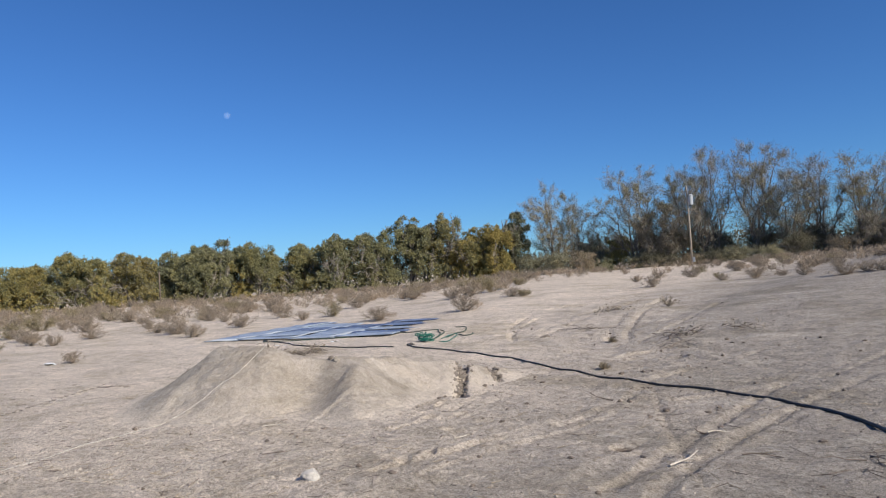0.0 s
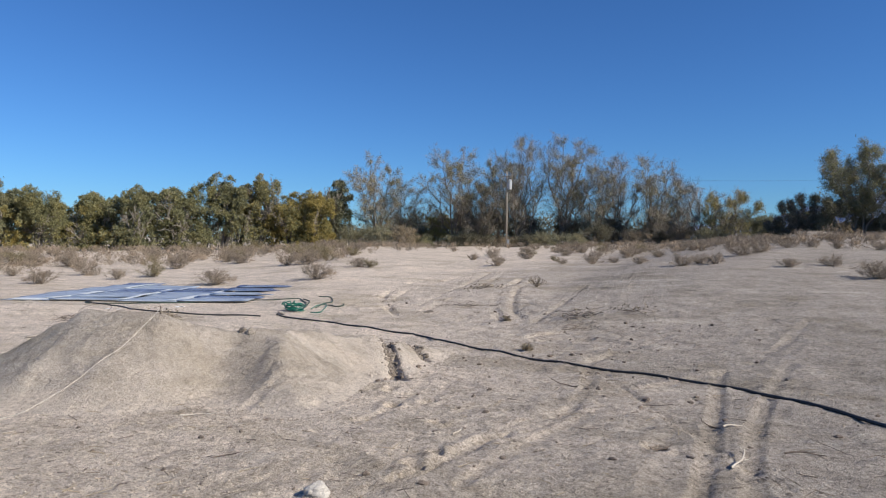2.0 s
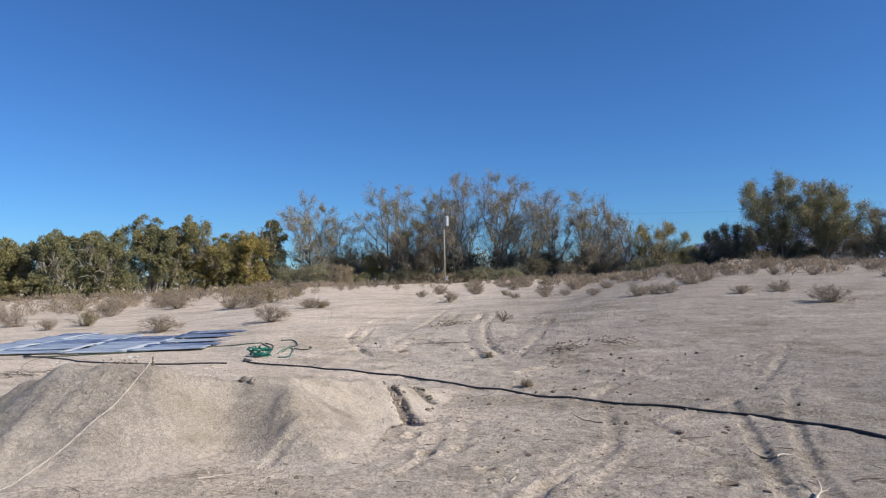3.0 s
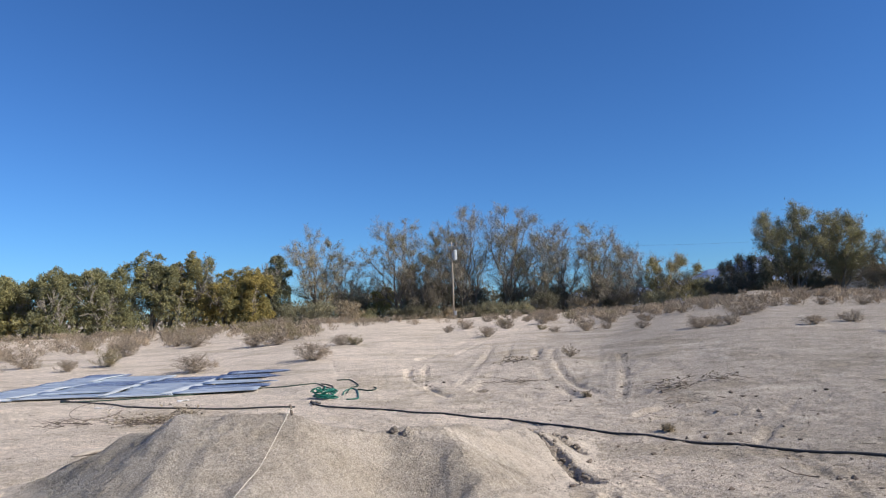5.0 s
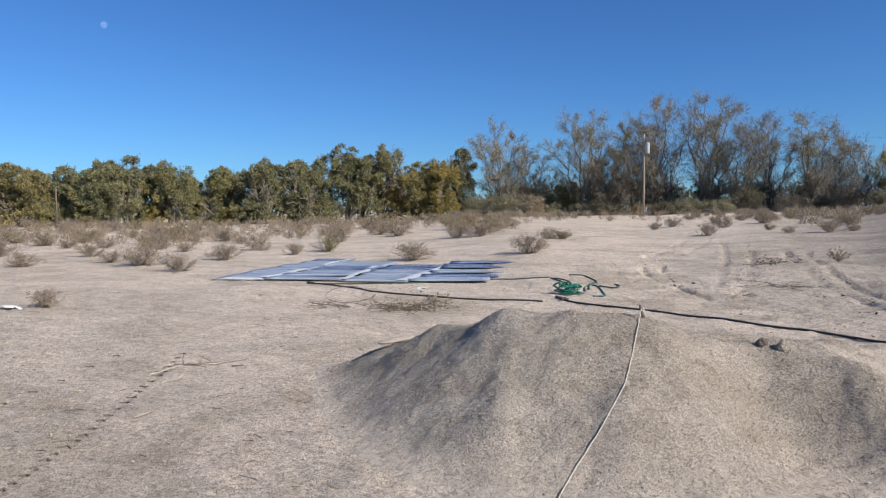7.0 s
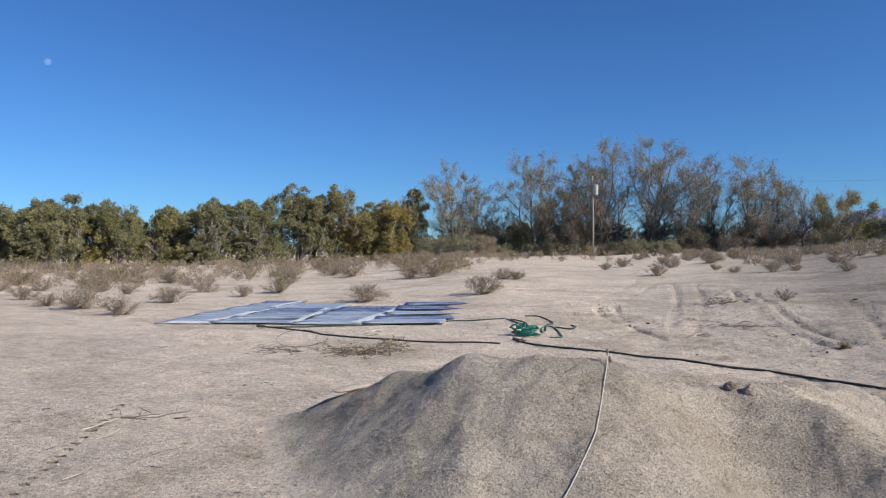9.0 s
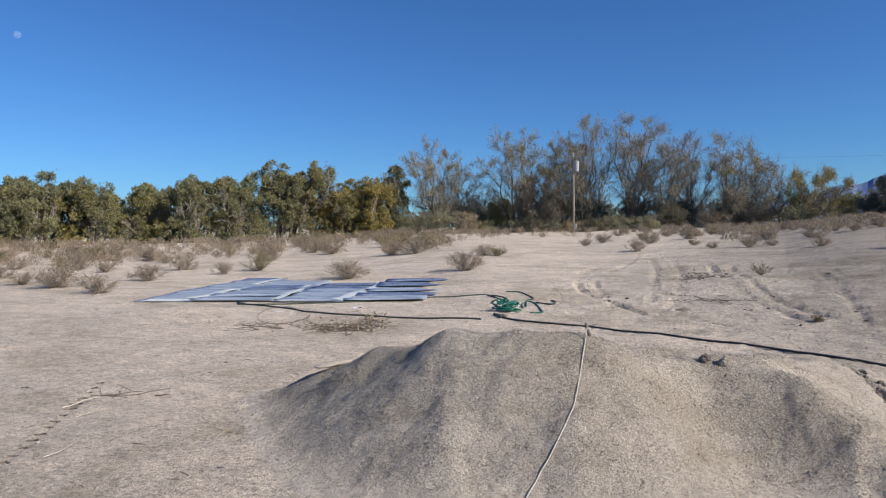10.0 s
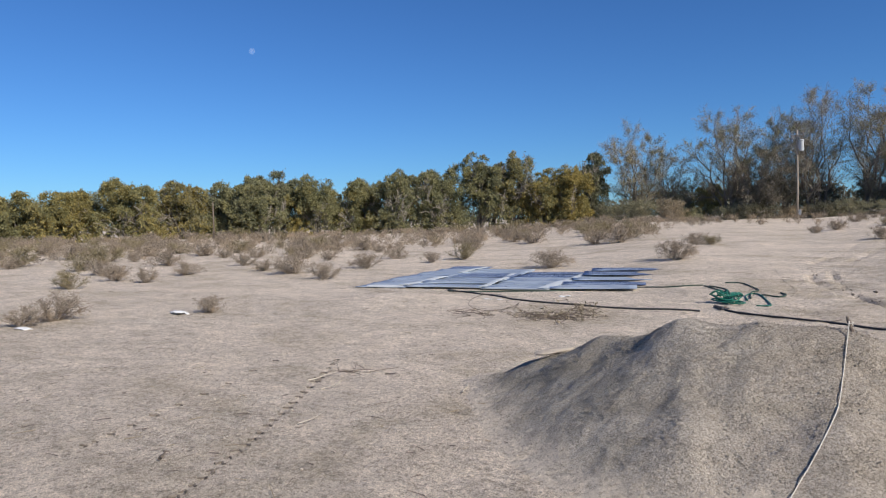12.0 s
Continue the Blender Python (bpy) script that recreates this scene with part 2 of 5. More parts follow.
LEAVES = {
    "olive": leaf_material("olive_tamarisk_leaves", [(0.0, (0.190, 0.193, 0.103)), (0.5, (0.270, 0.264, 0.139)), (1.0, (0.367, 0.346, 0.187))]),
    "greygreen": leaf_material("grey_green_leaves", [(0.0, (0.172, 0.182, 0.115)), (0.5, (0.247, 0.252, 0.164)), (1.0, (0.344, 0.339, 0.224))]),
    "golden": leaf_material("golden_autumn_leaves", [(0.0, (0.235, 0.203, 0.084)), (0.5, (0.344, 0.293, 0.115)), (1.0, (0.460, 0.387, 0.158))]),
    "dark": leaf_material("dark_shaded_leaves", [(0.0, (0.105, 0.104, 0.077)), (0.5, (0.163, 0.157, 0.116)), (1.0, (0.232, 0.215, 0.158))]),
    "tan": leaf_material("tan_dry_brush", [(0.0, (0.26, 0.215, 0.16)), (0.5, (0.35, 0.295, 0.22)), (1.0, (0.44, 0.375, 0.285))]),
    "brown": leaf_material("brown_dry_leaves", [(0.0, (0.209, 0.203, 0.142)), (0.5, (0.281, 0.271, 0.190)), (1.0, (0.363, 0.350, 0.248))]),
}
M_SHRUBTWIG = plain_material("dry_shrub_twigs", ((0.27, 0.22, 0.175), (0.45, 0.38, 0.31)), 9, 0.95, relief=0.0, vary=0.2)
M_SHRUBLEAF = leaf_material("dry_shrub_leaves", [(0.0, (0.23, 0.185, 0.147)), (0.5, (0.32, 0.262, 0.208)), (1.0, (0.42, 0.35, 0.28))], 0.2)
M_SHRUBGREEN = leaf_material("creosote_leaves", [(0.0, (0.20, 0.17, 0.10)), (0.5, (0.29, 0.245, 0.15)), (1.0, (0.38, 0.32, 0.205))], 0.25)


# ---- mesh tools ----
def mesh_np(name, verts, quads=None, tris=None, smooth=False):
    """A mesh from arrays of corners, quads and triangles."""
    me = bpy.data.meshes.new(name)
    verts = np.asarray(verts, np.float32).reshape(-1, 3)
    loops, starts, at = [], [], 0
    for f, k in ((quads, 4), (tris, 3)):
        if f is not None and len(f):
            f = np.asarray(f, np.int32).reshape(-1, k)
            loops.append(f.ravel())
            starts.append(at + k * np.arange(len(f)))
            at += f.size
    loops, starts = np.concatenate(loops).astype(np.int32), np.concatenate(starts).astype(np.int32)
    me.vertices.add(len(verts))
    me.vertices.foreach_set("co", verts.ravel())
    me.loops.add(len(loops))
    me.loops.foreach_set("vertex_index", loops)
    me.polygons.add(len(starts))
    me.polygons.foreach_set("loop_start", starts)
    me.update(calc_edges=True)
    me.polygons.foreach_set("use_smooth", np.full(len(starts), smooth))
    me.validate()
    return me


def part(name, data, material, parent=None, label=""):
    """A mesh (or a bmesh) as one object, under a thing or a part."""
    if isinstance(data, bmesh.types.BMesh):
        me = bpy.data.meshes.new(name)
        data.to_mesh(me)
        data.free()
        data = me
    if material and not data.materials:
        data.materials.append(material)
    ob = new(name, data)
    ob.parent = parent
    if label:
        ob["label"] = label
    return ob


def frustums(segs, sides=4):
    """Tapered tubes from rows of x0 y0 z0 x1 y1 z1 r0 r1."""
    s = np.asarray(segs, float).reshape(-1, 8)
    p, q, r0, r1 = s[:, :3], s[:, 3:6], s[:, 6:7], s[:, 7:8]
    d = q - p
    d /= np.linalg.norm(d, axis=1, keepdims=True) + 1e-9
    ref = np.where(np.abs(d[:, 2:3]) > 0.9, np.array([[1.0, 0, 0]]), np.array([[0, 0, 1.0]]))
    u = np.cross(d, ref)
    u /= np.linalg.norm(u, axis=1, keepdims=True) + 1e-9
    v = np.cross(d, u)
    rings = []
    for k in range(sides):
        a = 2 * math.pi * k / sides
        w = math.cos(a) * u + math.sin(a) * v
        rings.append((p + w * r0, q + w * r1))
    verts = np.stack([x for k in range(sides) for x in rings[k]], 1)
    n = len(s)
    base = (np.arange(n) * 2 * sides)[:, None]
    quads = np.concatenate([base + np.array([[2 * k, 2 * ((k + 1) % sides), 2 * ((k + 1) % sides) + 1, 2 * k + 1]]) for k in range(sides)])
    return verts.reshape(-1, 3), quads


def smooth_line(points, step=0.08):
    """A rounded line through control points."""
    pts = [np.array(p, float) for p in points]
    pts = [2 * pts[0] - pts[1]] + pts + [2 * pts[-1] - pts[-2]]
    out = []
    for a, b, c, d in zip(pts, pts[1:], pts[2:], pts[3:]):
        n = max(2, int(np.linalg.norm(c - b) / step))
        for k in range(n):
            t = k / n
            out.append(0.5 * (2 * b + (c - a) * t + (2 * a - 5 * b + 4 * c - d) * t * t + (3 * b - a - 3 * c + d) * t ** 3))
    out.append(pts[-2])
    return np.array(out)


def sweep(line, radius, sides=8, name="tube"):
    """A round tube along a line, closed at both ends."""
    n = len(line)
    radius = np.broadcast_to(np.asarray(radius, float), (n,))
    d = np.gradient(line, axis=0)
    d /= np.linalg.norm(d, axis=1, keepdims=True) + 1e-9
    u = np.cross(d, np.array([0.13, 0.07, 1.0]))
    u /= np.linalg.norm(u, axis=1, keepdims=True) + 1e-9
    v = np.cross(u, d)
    a = 2 * np.pi * np.arange(sides) / sides
    verts = line[:, None] + radius[:, None, None] * (np.cos(a)[None, :, None] * u[:, None] + np.sin(a)[None, :, None] * v[:, None])
    i, k = np.meshgrid(np.arange(n - 1), np.arange(sides), indexing="ij")
    k2 = (k + 1) % sides
    quads = np.stack([i * sides + k, i * sides + k2, (i + 1) * sides + k2, (i + 1) * sides + k], -1).reshape(-1, 4)
    verts = np.concatenate([verts.reshape(-1, 3), line[:1], line[-1:]])
    k = np.arange(sides)
    caps = np.concatenate([np.stack([(k + 1) % sides, k, k * 0 + n * sides], 1), np.stack([(n - 1) * sides + k, (n - 1) * sides + (k + 1) % sides, k * 0 + n * sides + 1], 1)])
    return mesh_np(name, verts, quads, caps, True)


def box_bm(sx, sy, sz, at=(0, 0, 0), bevel=0.0):
    bm = bmesh.new()
    bmesh.ops.create_cube(bm, size=1.0, matrix=Matrix.Translation(at) @ Matrix.Diagonal((sx, sy, sz, 1)))
    if bevel:
        bmesh.ops.bevel(bm, geom=bm.edges[:], offset=bevel, segments=2, affect="EDGES")
    return bm


def lathe(profile, sides=16, name="lathe"):
    """A turned shape from (radius, height) steps."""
    pr = np.array(profile, float)
    a = 2 * np.pi * np.arange(sides) / sides
    verts = np.stack([pr[:, :1] * np.cos(a), pr[:, :1] * np.sin(a), np.repeat(pr[:, 1:], sides, 1)], -1)
    i, k = np.meshgrid(np.arange(len(pr) - 1), np.arange(sides), indexing="ij")
    k2 = (k + 1) % sides
    quads = np.stack([i * sides + k, i * sides + k2, (i + 1) * sides + k2, (i + 1) * sides + k], -1)
    return mesh_np(name, verts, quads, None, False)


def rock_mesh(name, rng, size, squash=(1, 1, 0.7), level=3, rough=0.35):
    bm = bmesh.new()
    bmesh.ops.create_icosphere(bm, subdivisions=level, radius=1.0)
    off = Vector(rng.uniform(-50, 50, 3))
    for v in bm.verts:
        c = v.co.copy()
        k = 1 + rough * noise.noise(c * 1.1 + off) + 0.45 * rough * noise.noise(c * 2.7 + off) + 0.15 * rough * noise.noise(c * 7 + off)
        # chipped flat sides
        for cut in ((0.8, 0.3, 0.5), (-0.6, 0.7, 0.35), (0.1, -0.9, 0.4)):
            w = Vector(cut).normalized()
            over = c.dot(w) - 0.72
            if over > 0:
                c -= w * over * 0.85
        v.co = Vector((c.x * squash[0], c.y * squash[1], c.z * squash[2])) * k * size
    me = bpy.data.meshes.new(name)
    bm.to_mesh(me)
    bm.free()
    return me


# ---- the lie of the land ----
def vnoise(x, y, scale, seed=0):
    """Smooth noise from -1 to 1 on a plane, with lumps about 1 / scale wide."""
    x, y = np.asarray(x, float) * scale + seed * 17.31, np.asarray(y, float) * scale - seed * 9.77
    i, j = np.floor(x).astype(np.int64), np.floor(y).astype(np.int64)
    fx, fy = x - i, y - j
    fx, fy = fx * fx * (3 - 2 * fx), fy * fy * (3 - 2 * fy)

    def h(a, b):
        n = (a * 374761393 + b * 668265263 + seed * 974711) & 0xFFFFFFFF
        n = ((n ^ (n >> 13)) * 1274126177) & 0xFFFFFFFF
        return ((n ^ (n >> 16)) & 0xFFFF) / 32767.5 - 1.0

    return (h(i, j) * (1 - fx) + h(i + 1, j) * fx) * (1 - fy) + (h(i, j + 1) * (1 - fx) + h(i + 1, j + 1) * fx) * fy


def rise(x, y):
    """The slow rise of the ground towards the pole and the trees."""
    r, az = np.hypot(x, y), np.degrees(np.arctan2(-np.asarray(x, float), y))
    top = np.interp(az, [-180, -60, -17, -10, -5, 2, 10.5, 15, 22, 34, 46, 55, 75, 180], [0, 1.4, 2.42, 2.05, 1.5, 1.4, 1.02, 1.08, 1.05, 0.46, 0.22, 0.33, 0.05, 0])
    start = np.interp(az, [-20, 20, 40], [11, 13, 24])
    k = np.clip((r - 110) / 150, 0, 1)
    return top * (1 - np.exp(-np.maximum(0, r - start) / 20)) * (1 - k * k * (3 - 2 * k))


def bezier(a, b, c, n=50):
    t = np.linspace(0, 1, n)[:, None]
    # the middle point lies on the curve
    m = 2 * np.array(b, float) - 0.5 * (np.array(a, float) + np.array(c, float))
    return (1 - t) ** 2 * np.array(a, float) + 2 * t * (1 - t) * m + t * t * np.array(c, float)


def near_line(x, y, line, reach):
    """Distance from each place to a line, how far along it lies, and on which side (far off: reach)."""
    d, along = np.full(x.shape, reach), np.zeros(x.shape)
    lo, hi = line.min(0) - reach, line.max(0) + reach
    pick = (x > lo[0]) & (x < hi[0]) & (y > lo[1]) & (y < hi[1])
    if pick.any():
        px, py = x[pick], y[pick]
        best, s_best, s = np.full(px.shape, 1e9), np.zeros(px.shape), 0.0
        for p, q in zip(line[:-1], line[1:]):
            v = q - p
            ln = np.hypot(*v) + 1e-9
            t = np.clip(((px - p[0]) * v[0] + (py - p[1]) * v[1]) / ln ** 2, 0, 1)
            dd = np.hypot(px - p[0] - t * v[0], py - p[1] - t * v[1])
            m = dd < best
            best[m], s_best[m] = dd[m], (s + t * ln)[m]
            s += ln
        d[pick], along[pick] = np.minimum(best, reach), s_best
    return d, along


# wheel ruts: start, middle, end, half width, depth
RUTS = [
    ((3.0, 2.8), (3.46, 4.49), (3.95, 5.6), 0.13, 0.045), ((3.45, 2.9), (3.73, 4.19), (4.12, 5.4), 0.11, 0.04),
    ((5.05, 3.2), (5.24, 5.47), (5.46, 8.6), 0.12, 0.035), ((5.42, 3.2), (5.64, 5.54), (6.44, 9.3), 0.12, 0.035),
    ((5.9, 3.2), (4.88, 5.24), (4.0, 7.4), 0.06, 0.03), ((3.4, 7.6), (4.03, 9.48), (4.8, 11.2), 0.12, 0.035),
    ((3.3, 4.0), (3.86, 5.7), (3.6, 8.4), 0.12, 0.04), ((4.5, 6.7), (6.0, 9.33), (7.2, 12.6), 0.12, 0.035),
    ((-3.3, 17.3), (-2.7, 15.0), (-1.3, 12.7), 0.13, 0.08), ((-2.9, 17.4), (-2.35, 14.9), (-1.7, 13.3), 0.12, 0.07),
    ((-1.95, 23.3), (-1.45, 18.0), (-1.3, 13.9), 0.16, 0.075), ((-1.25, 22.5), (-0.8, 17.6), (-0.9, 13.2), 0.15, 0.07),
    ((-0.1, 20.4), (0.4, 15.3), (1.35, 12.4), 0.15, 0.09), ((0.4, 20.0), (0.85, 15.3), (1.75, 12.5), 0.14, 0.08),
    ((-1.1, 14.9), (-0.3, 14.3), (0.6, 13.0), 0.11, 0.07), ((2.3, 17.8), (2.25, 14.6), (2.1, 12.0), 0.15, 0.045),
    ((2.3, 10.6), (3.2, 11.3), (3.9, 10.9), 0.14, 0.08), ((2.1, 9.9), (3.1, 10.6), (4.0, 10.3), 0.13, 0.07),
    ((-3.8, 27.0), (0.3, 22.3), (7.5, 18.4), 0.28, 0.07), ((-5.0, 36.0), (-3.4, 26.0), (-3.6, 19.0), 0.2, 0.05), ((-4.0, 36.0), (-2.6, 26.0), (-2.8, 19.5), 0.2, 0.05),
    ((0.7, 4.2), (0.95, 5.1), (1.9, 6.0), 0.10, 0.03), ((2.0, 4.2), (2.1, 4.75), (1.95, 6.1), 0.10, 0.04), ((2.4, 4.4), (2.35, 5.2), (2.2, 6.3), 0.08, 0.035),
    ((-4.0, 1.5), (-4.75, 2.95), (-6.45, 5.4), 0.05, 0.018), ((-5.6, 2.0), (-6.1, 3.2), (-7.5, 6.0), 0.05, 0.012),
]
GULLY = bezier((0.78, 7.45), (1.1, 6.95), (1.58, 6.15))
GULLY_SIDE = bezier((0.92, 8.0), (1.15, 7.75), (1.45, 7.45))


SHEET_O, SHEET_U, SHEET_V = np.array([-12.25, 11.45]), np.array([0.955, 0.297]), np.array([-0.26, 0.966])


def pit(x, y):
    """Depth of the covered pit."""
    dx, dy = np.asarray(x, float) - SHEET_O[0], np.asarray(y, float) - SHEET_O[1]
    u, v = dx * SHEET_V[1] - dy * SHEET_V[0], dy * SHEET_U[0] - dx * SHEET_U[1]
    inside = np.minimum(np.minimum(u - 0.55, 5.9 - u), np.minimum(v - 0.9, 4.3 - v))
    k = np.clip(inside / 0.35, 0, 1)
    return 0.55 * k * k * (3 - 2 * k)


def gz(x, y, fine=True):
    """Height of the ground."""
    x, y = np.asarray(x, float), np.asarray(y, float)
    r = np.hypot(x, y)
    z = rise(x, y) - pit(x, y)
    calm = np.clip(r / 3.0, 0, 1)
    wild = 0.25 + 0.75 * np.clip((r - 18) / 15, 0, 1)
    z = z + wild * (0.05 * vnoise(x, y, 0.16, 1) * calm + 0.03 * vnoise(x, y, 0.55, 2))
    z = z + np.clip((r - 25) / 30, 0, 1) * (0.10 * vnoise(x, y, 0.07, 3) + 0.07 * vnoise(x, y, 0.21, 4)) * np.clip(1.4 - r / 200, 0, 1)
    # small hollows trodden into the sand
    for cx, cy, w in ((2.08, 4.8, 0.07), (2.38, 5.1, 0.08), (2.96, 3.2, 0.07), (3.02, 3.55, 0.06), (2.75, 4.3, 0.06), (-0.66, 13.1, 0.12), (4.72, 4.3, 0.07), (1.75, 5.5, 0.07)):
        q = ((x - cx) ** 2 + (y - cy) ** 2) / w ** 2
        z = z - 0.085 * np.exp(-q) + 0.026 * np.exp(-((np.sqrt(q) - 1.7) / 0.5) ** 2)
    # low spoil heaps
    for cx, cy, h, w in ((15.2, 62, 0.8, 2.6), (22, 66, 0.5, 4), (-9.6, 9.9, 0.14, 1.0), (0.2, 16.6, 0.16, 1.3), (3.2, 12.2, 0.12, 1.0), (-7.5, 64, 0.22, 3)):
        z = z + h * np.exp(-((x - cx) ** 2 + (y - cy) ** 2) / w ** 2)
    if fine:
        churn = np.clip(1 - np.hypot((x - 2.5) / 7.5, (y - 10) / 11), 0, 1) ** 0.5
        near = np.clip(1.5 - r / 40, 0, 1)
        z = z + near * ((0.006 + 0.017 * churn) * vnoise(x, y, 1.9, 5) + (0.006 + 0.013 * churn) * vnoise(x, y, 4.6, 6) + (0.004 + 0.008 * churn) * vnoise(x, y, 11, 7) + (0.0015 + 0.003 * churn) * vnoise(x, y, 23, 8))
        for k, (a, b, c, half, deep) in enumerate(RUTS):
            half, deep = half * 0.7, deep * (0.72 if k < 8 else 0.4 if k in (10, 11) else 0.66 if k < 18 else 0.6)
            d, s = near_line(x, y, bezier(a, b, c, 26), half * 2.6)
            old = k >= 8
            k = d / half
            tread = 0.22 * np.sign(np.sin(s * 2 * np.pi / 0.11)) * (k < 0.9)
            wear = np.clip(0.72 + 0.75 * vnoise(x, y, 0.8, 9) + 0.35 * vnoise(x, y, 2.3, 10), 0, 1.35) if old else np.clip(0.8 + 0.5 * vnoise(x, y, 1.1, 9), 0, 1.2)
            z = z - deep * wear * np.where(k < 1, (1 - k ** 4) * (1 + tread), 0) + deep * 0.17 * wear * np.exp(-((k - 1.45) / 0.42) ** 2)
        for line, half, deep in ((GULLY, 0.085, 0.13), (GULLY_SIDE, 0.06, 0.08)):
            d, s = near_line(x, y, line, 0.5)
            z = z - deep * np.exp(-(d / half) ** 4) * (0.8 + 0.4 * vnoise(x, y, 7, 11)) + 0.014 * np.exp(-((d - 0.2) / 0.08) ** 2)
    return z


# the mound: ridges with their heights
RIDGES = [
    [(-4.05, 5.35, 0.12), (-3.5, 5.32, 0.34), (-2.95, 5.18, 0.56), (-2.10, 4.90, 0.83), (-1.60, 4.90, 0.84), (-1.07, 5.0, 0.82), (-0.17, 5.5, 0.67), (0.72, 6.9, 0.42), (1.1, 7.7, 0.18), (1.3, 8.3, 0.05)],
    [(-2.0, 4.8, 0.78), (-1.82, 3.95, 0.42), (-1.72, 3.4, 0.06)],
    [(-1.2, 4.9, 0.76), (-1.05, 4.1, 0.36), (-0.9, 3.5, 0.02)],
    [(-0.05, 5.55, 0.62), (0.42, 5.28, 0.50), (0.72, 4.88, 0.32), (1.3, 4.3, 0.04)],
]


def mound_h(x, y):
    """Height of the mound over the ground."""
    k, total = 0.055, 0.0
    for n, ridge in enumerate(RIDGES):
        for p, q in zip(ridge, ridge[1:]):
            v = np.array(q) - np.array(p)
            t = np.clip(((x - p[0]) * v[0] + (y - p[1]) * v[1]) / (v[0] ** 2 + v[1] ** 2), 0, 1)
            d = np.hypot(x - p[0] - t * v[0], y - p[1] - t * v[1])
            d = np.sqrt(d * d + 0.10 ** 2) - 0.10
            total = total + np.exp((p[2] + t * v[2] - d * (0.62 if n == 0 else 0.66)) / k)
    h = k * np.log(total + 1e-30) - 0.04
    # the scooped hollow between the crest and the low spur
    h = h - 0.19 * np.exp(-((x + 0.08) / 0.42) ** 2 - ((y - 4.72) / 0.55) ** 2) - 0.07 * np.exp(-((x + 2.55) / 0.30) ** 2 - ((y - 4.5) / 0.5) ** 2)
    h = h + np.clip(h * 2.5, 0, 1) * (0.045 * vnoise(x, y, 1.3, 21) + 0.028 * vnoise(x, y, 3.1, 22) + 0.008 * vnoise(x * 1.8, y * 0.7, 3.6, 24))
    return 0.07 * np.log1p(np.exp(np.clip(h / 0.07, -30, 30)))


def top_z(x, y):
    """Height of whatever lies open to the sky: ground or mound."""
    x, y = np.asarray(x, float), np.asarray(y, float)
    return gz(x, y) + np.where((x > -6.5) & (x < 4) & (y > 1.5) & (y < 10.5), np.maximum(0, mound_h(x, y) - 0.012), 0)


def build_ground():
    c = np.array([2.0, -2.0])
    r = [0.0, 0.8, 1.6, 2.4]
    while r[-1] < 4500:
        r.append(r[-1] * (1.0062 if 3.2 < r[-1] < 24 else 1.011 if r[-1] < 45 else 1.03 if r[-1] < 200 else 1.12) + (0.25 if r[-1] < 3.2 else 0))
    r = np.array(r[1:])
    ang = np.radians(np.concatenate([np.arange(-52, 92, 0.23), np.arange(92, 308, 4.0)]))
    A, R = np.meshgrid(ang, r, indexing="xy")
    x, y = c[0] - R * np.sin(A), c[1] + R * np.cos(A)
    z = gz(x, y)
    nr, na = R.shape
    verts = np.concatenate([np.stack([x, y, z], -1).reshape(-1, 3), [[c[0], c[1], 0.0]]])
    i, k = np.meshgrid(np.arange(nr - 1), np.arange(na), indexing="ij")
    k2 = (k + 1) % na
    quads = np.stack([i * na + k, i * na + k2, (i + 1) * na + k2, (i + 1) * na + k], -1).reshape(-1, 4)[:, ::-1]
    k = np.arange(na)
    tris = np.stack([(k + 1) % na, k, k * 0 + nr * na], 1)[:, ::-1]
    ob = part("ground", mesh_np("ground", verts, quads, tris, True), M_SAND)
    tagged(ob, "pale dry desert sand with wheel ruts and clods", "ground", kind="structure")


def build_mound():
    xs, ys = np.arange(-6.3, 3.6, 0.026), np.arange(1.9, 10.2, 0.026)
    X, Y = np.meshgrid(xs, ys, indexing="xy")
    h = mound_h(X, Y)
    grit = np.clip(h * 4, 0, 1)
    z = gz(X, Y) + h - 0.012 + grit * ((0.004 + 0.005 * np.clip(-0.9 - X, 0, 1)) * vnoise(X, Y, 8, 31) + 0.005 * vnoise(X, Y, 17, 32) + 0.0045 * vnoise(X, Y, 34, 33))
    ny, nx = X.shape
    keep = (h > 0.002)
    i, j = np.meshgrid(np.arange(ny - 1), np.arange(nx - 1), indexing="ij")
    q = np.stack([i * nx + j, i * nx + j + 1, (i + 1) * nx + j + 1, (i + 1) * nx + j], -1).reshape(-1, 4)
    q = q[keep.ravel()[q].any(1)]
    used, inv = np.unique(q, return_inverse=True)
    verts = np.stack([X, Y, z], -1).reshape(-1, 3)[used]
    me = mesh_np("dirt_mound", verts, inv.reshape(-1, 4), None, True)
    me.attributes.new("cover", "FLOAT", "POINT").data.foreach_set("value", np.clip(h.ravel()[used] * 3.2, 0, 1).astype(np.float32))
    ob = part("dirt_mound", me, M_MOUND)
    tagged(ob, "low mound of gravelly buff soil with a scooped face", "mound")


build_ground()
build_mound()


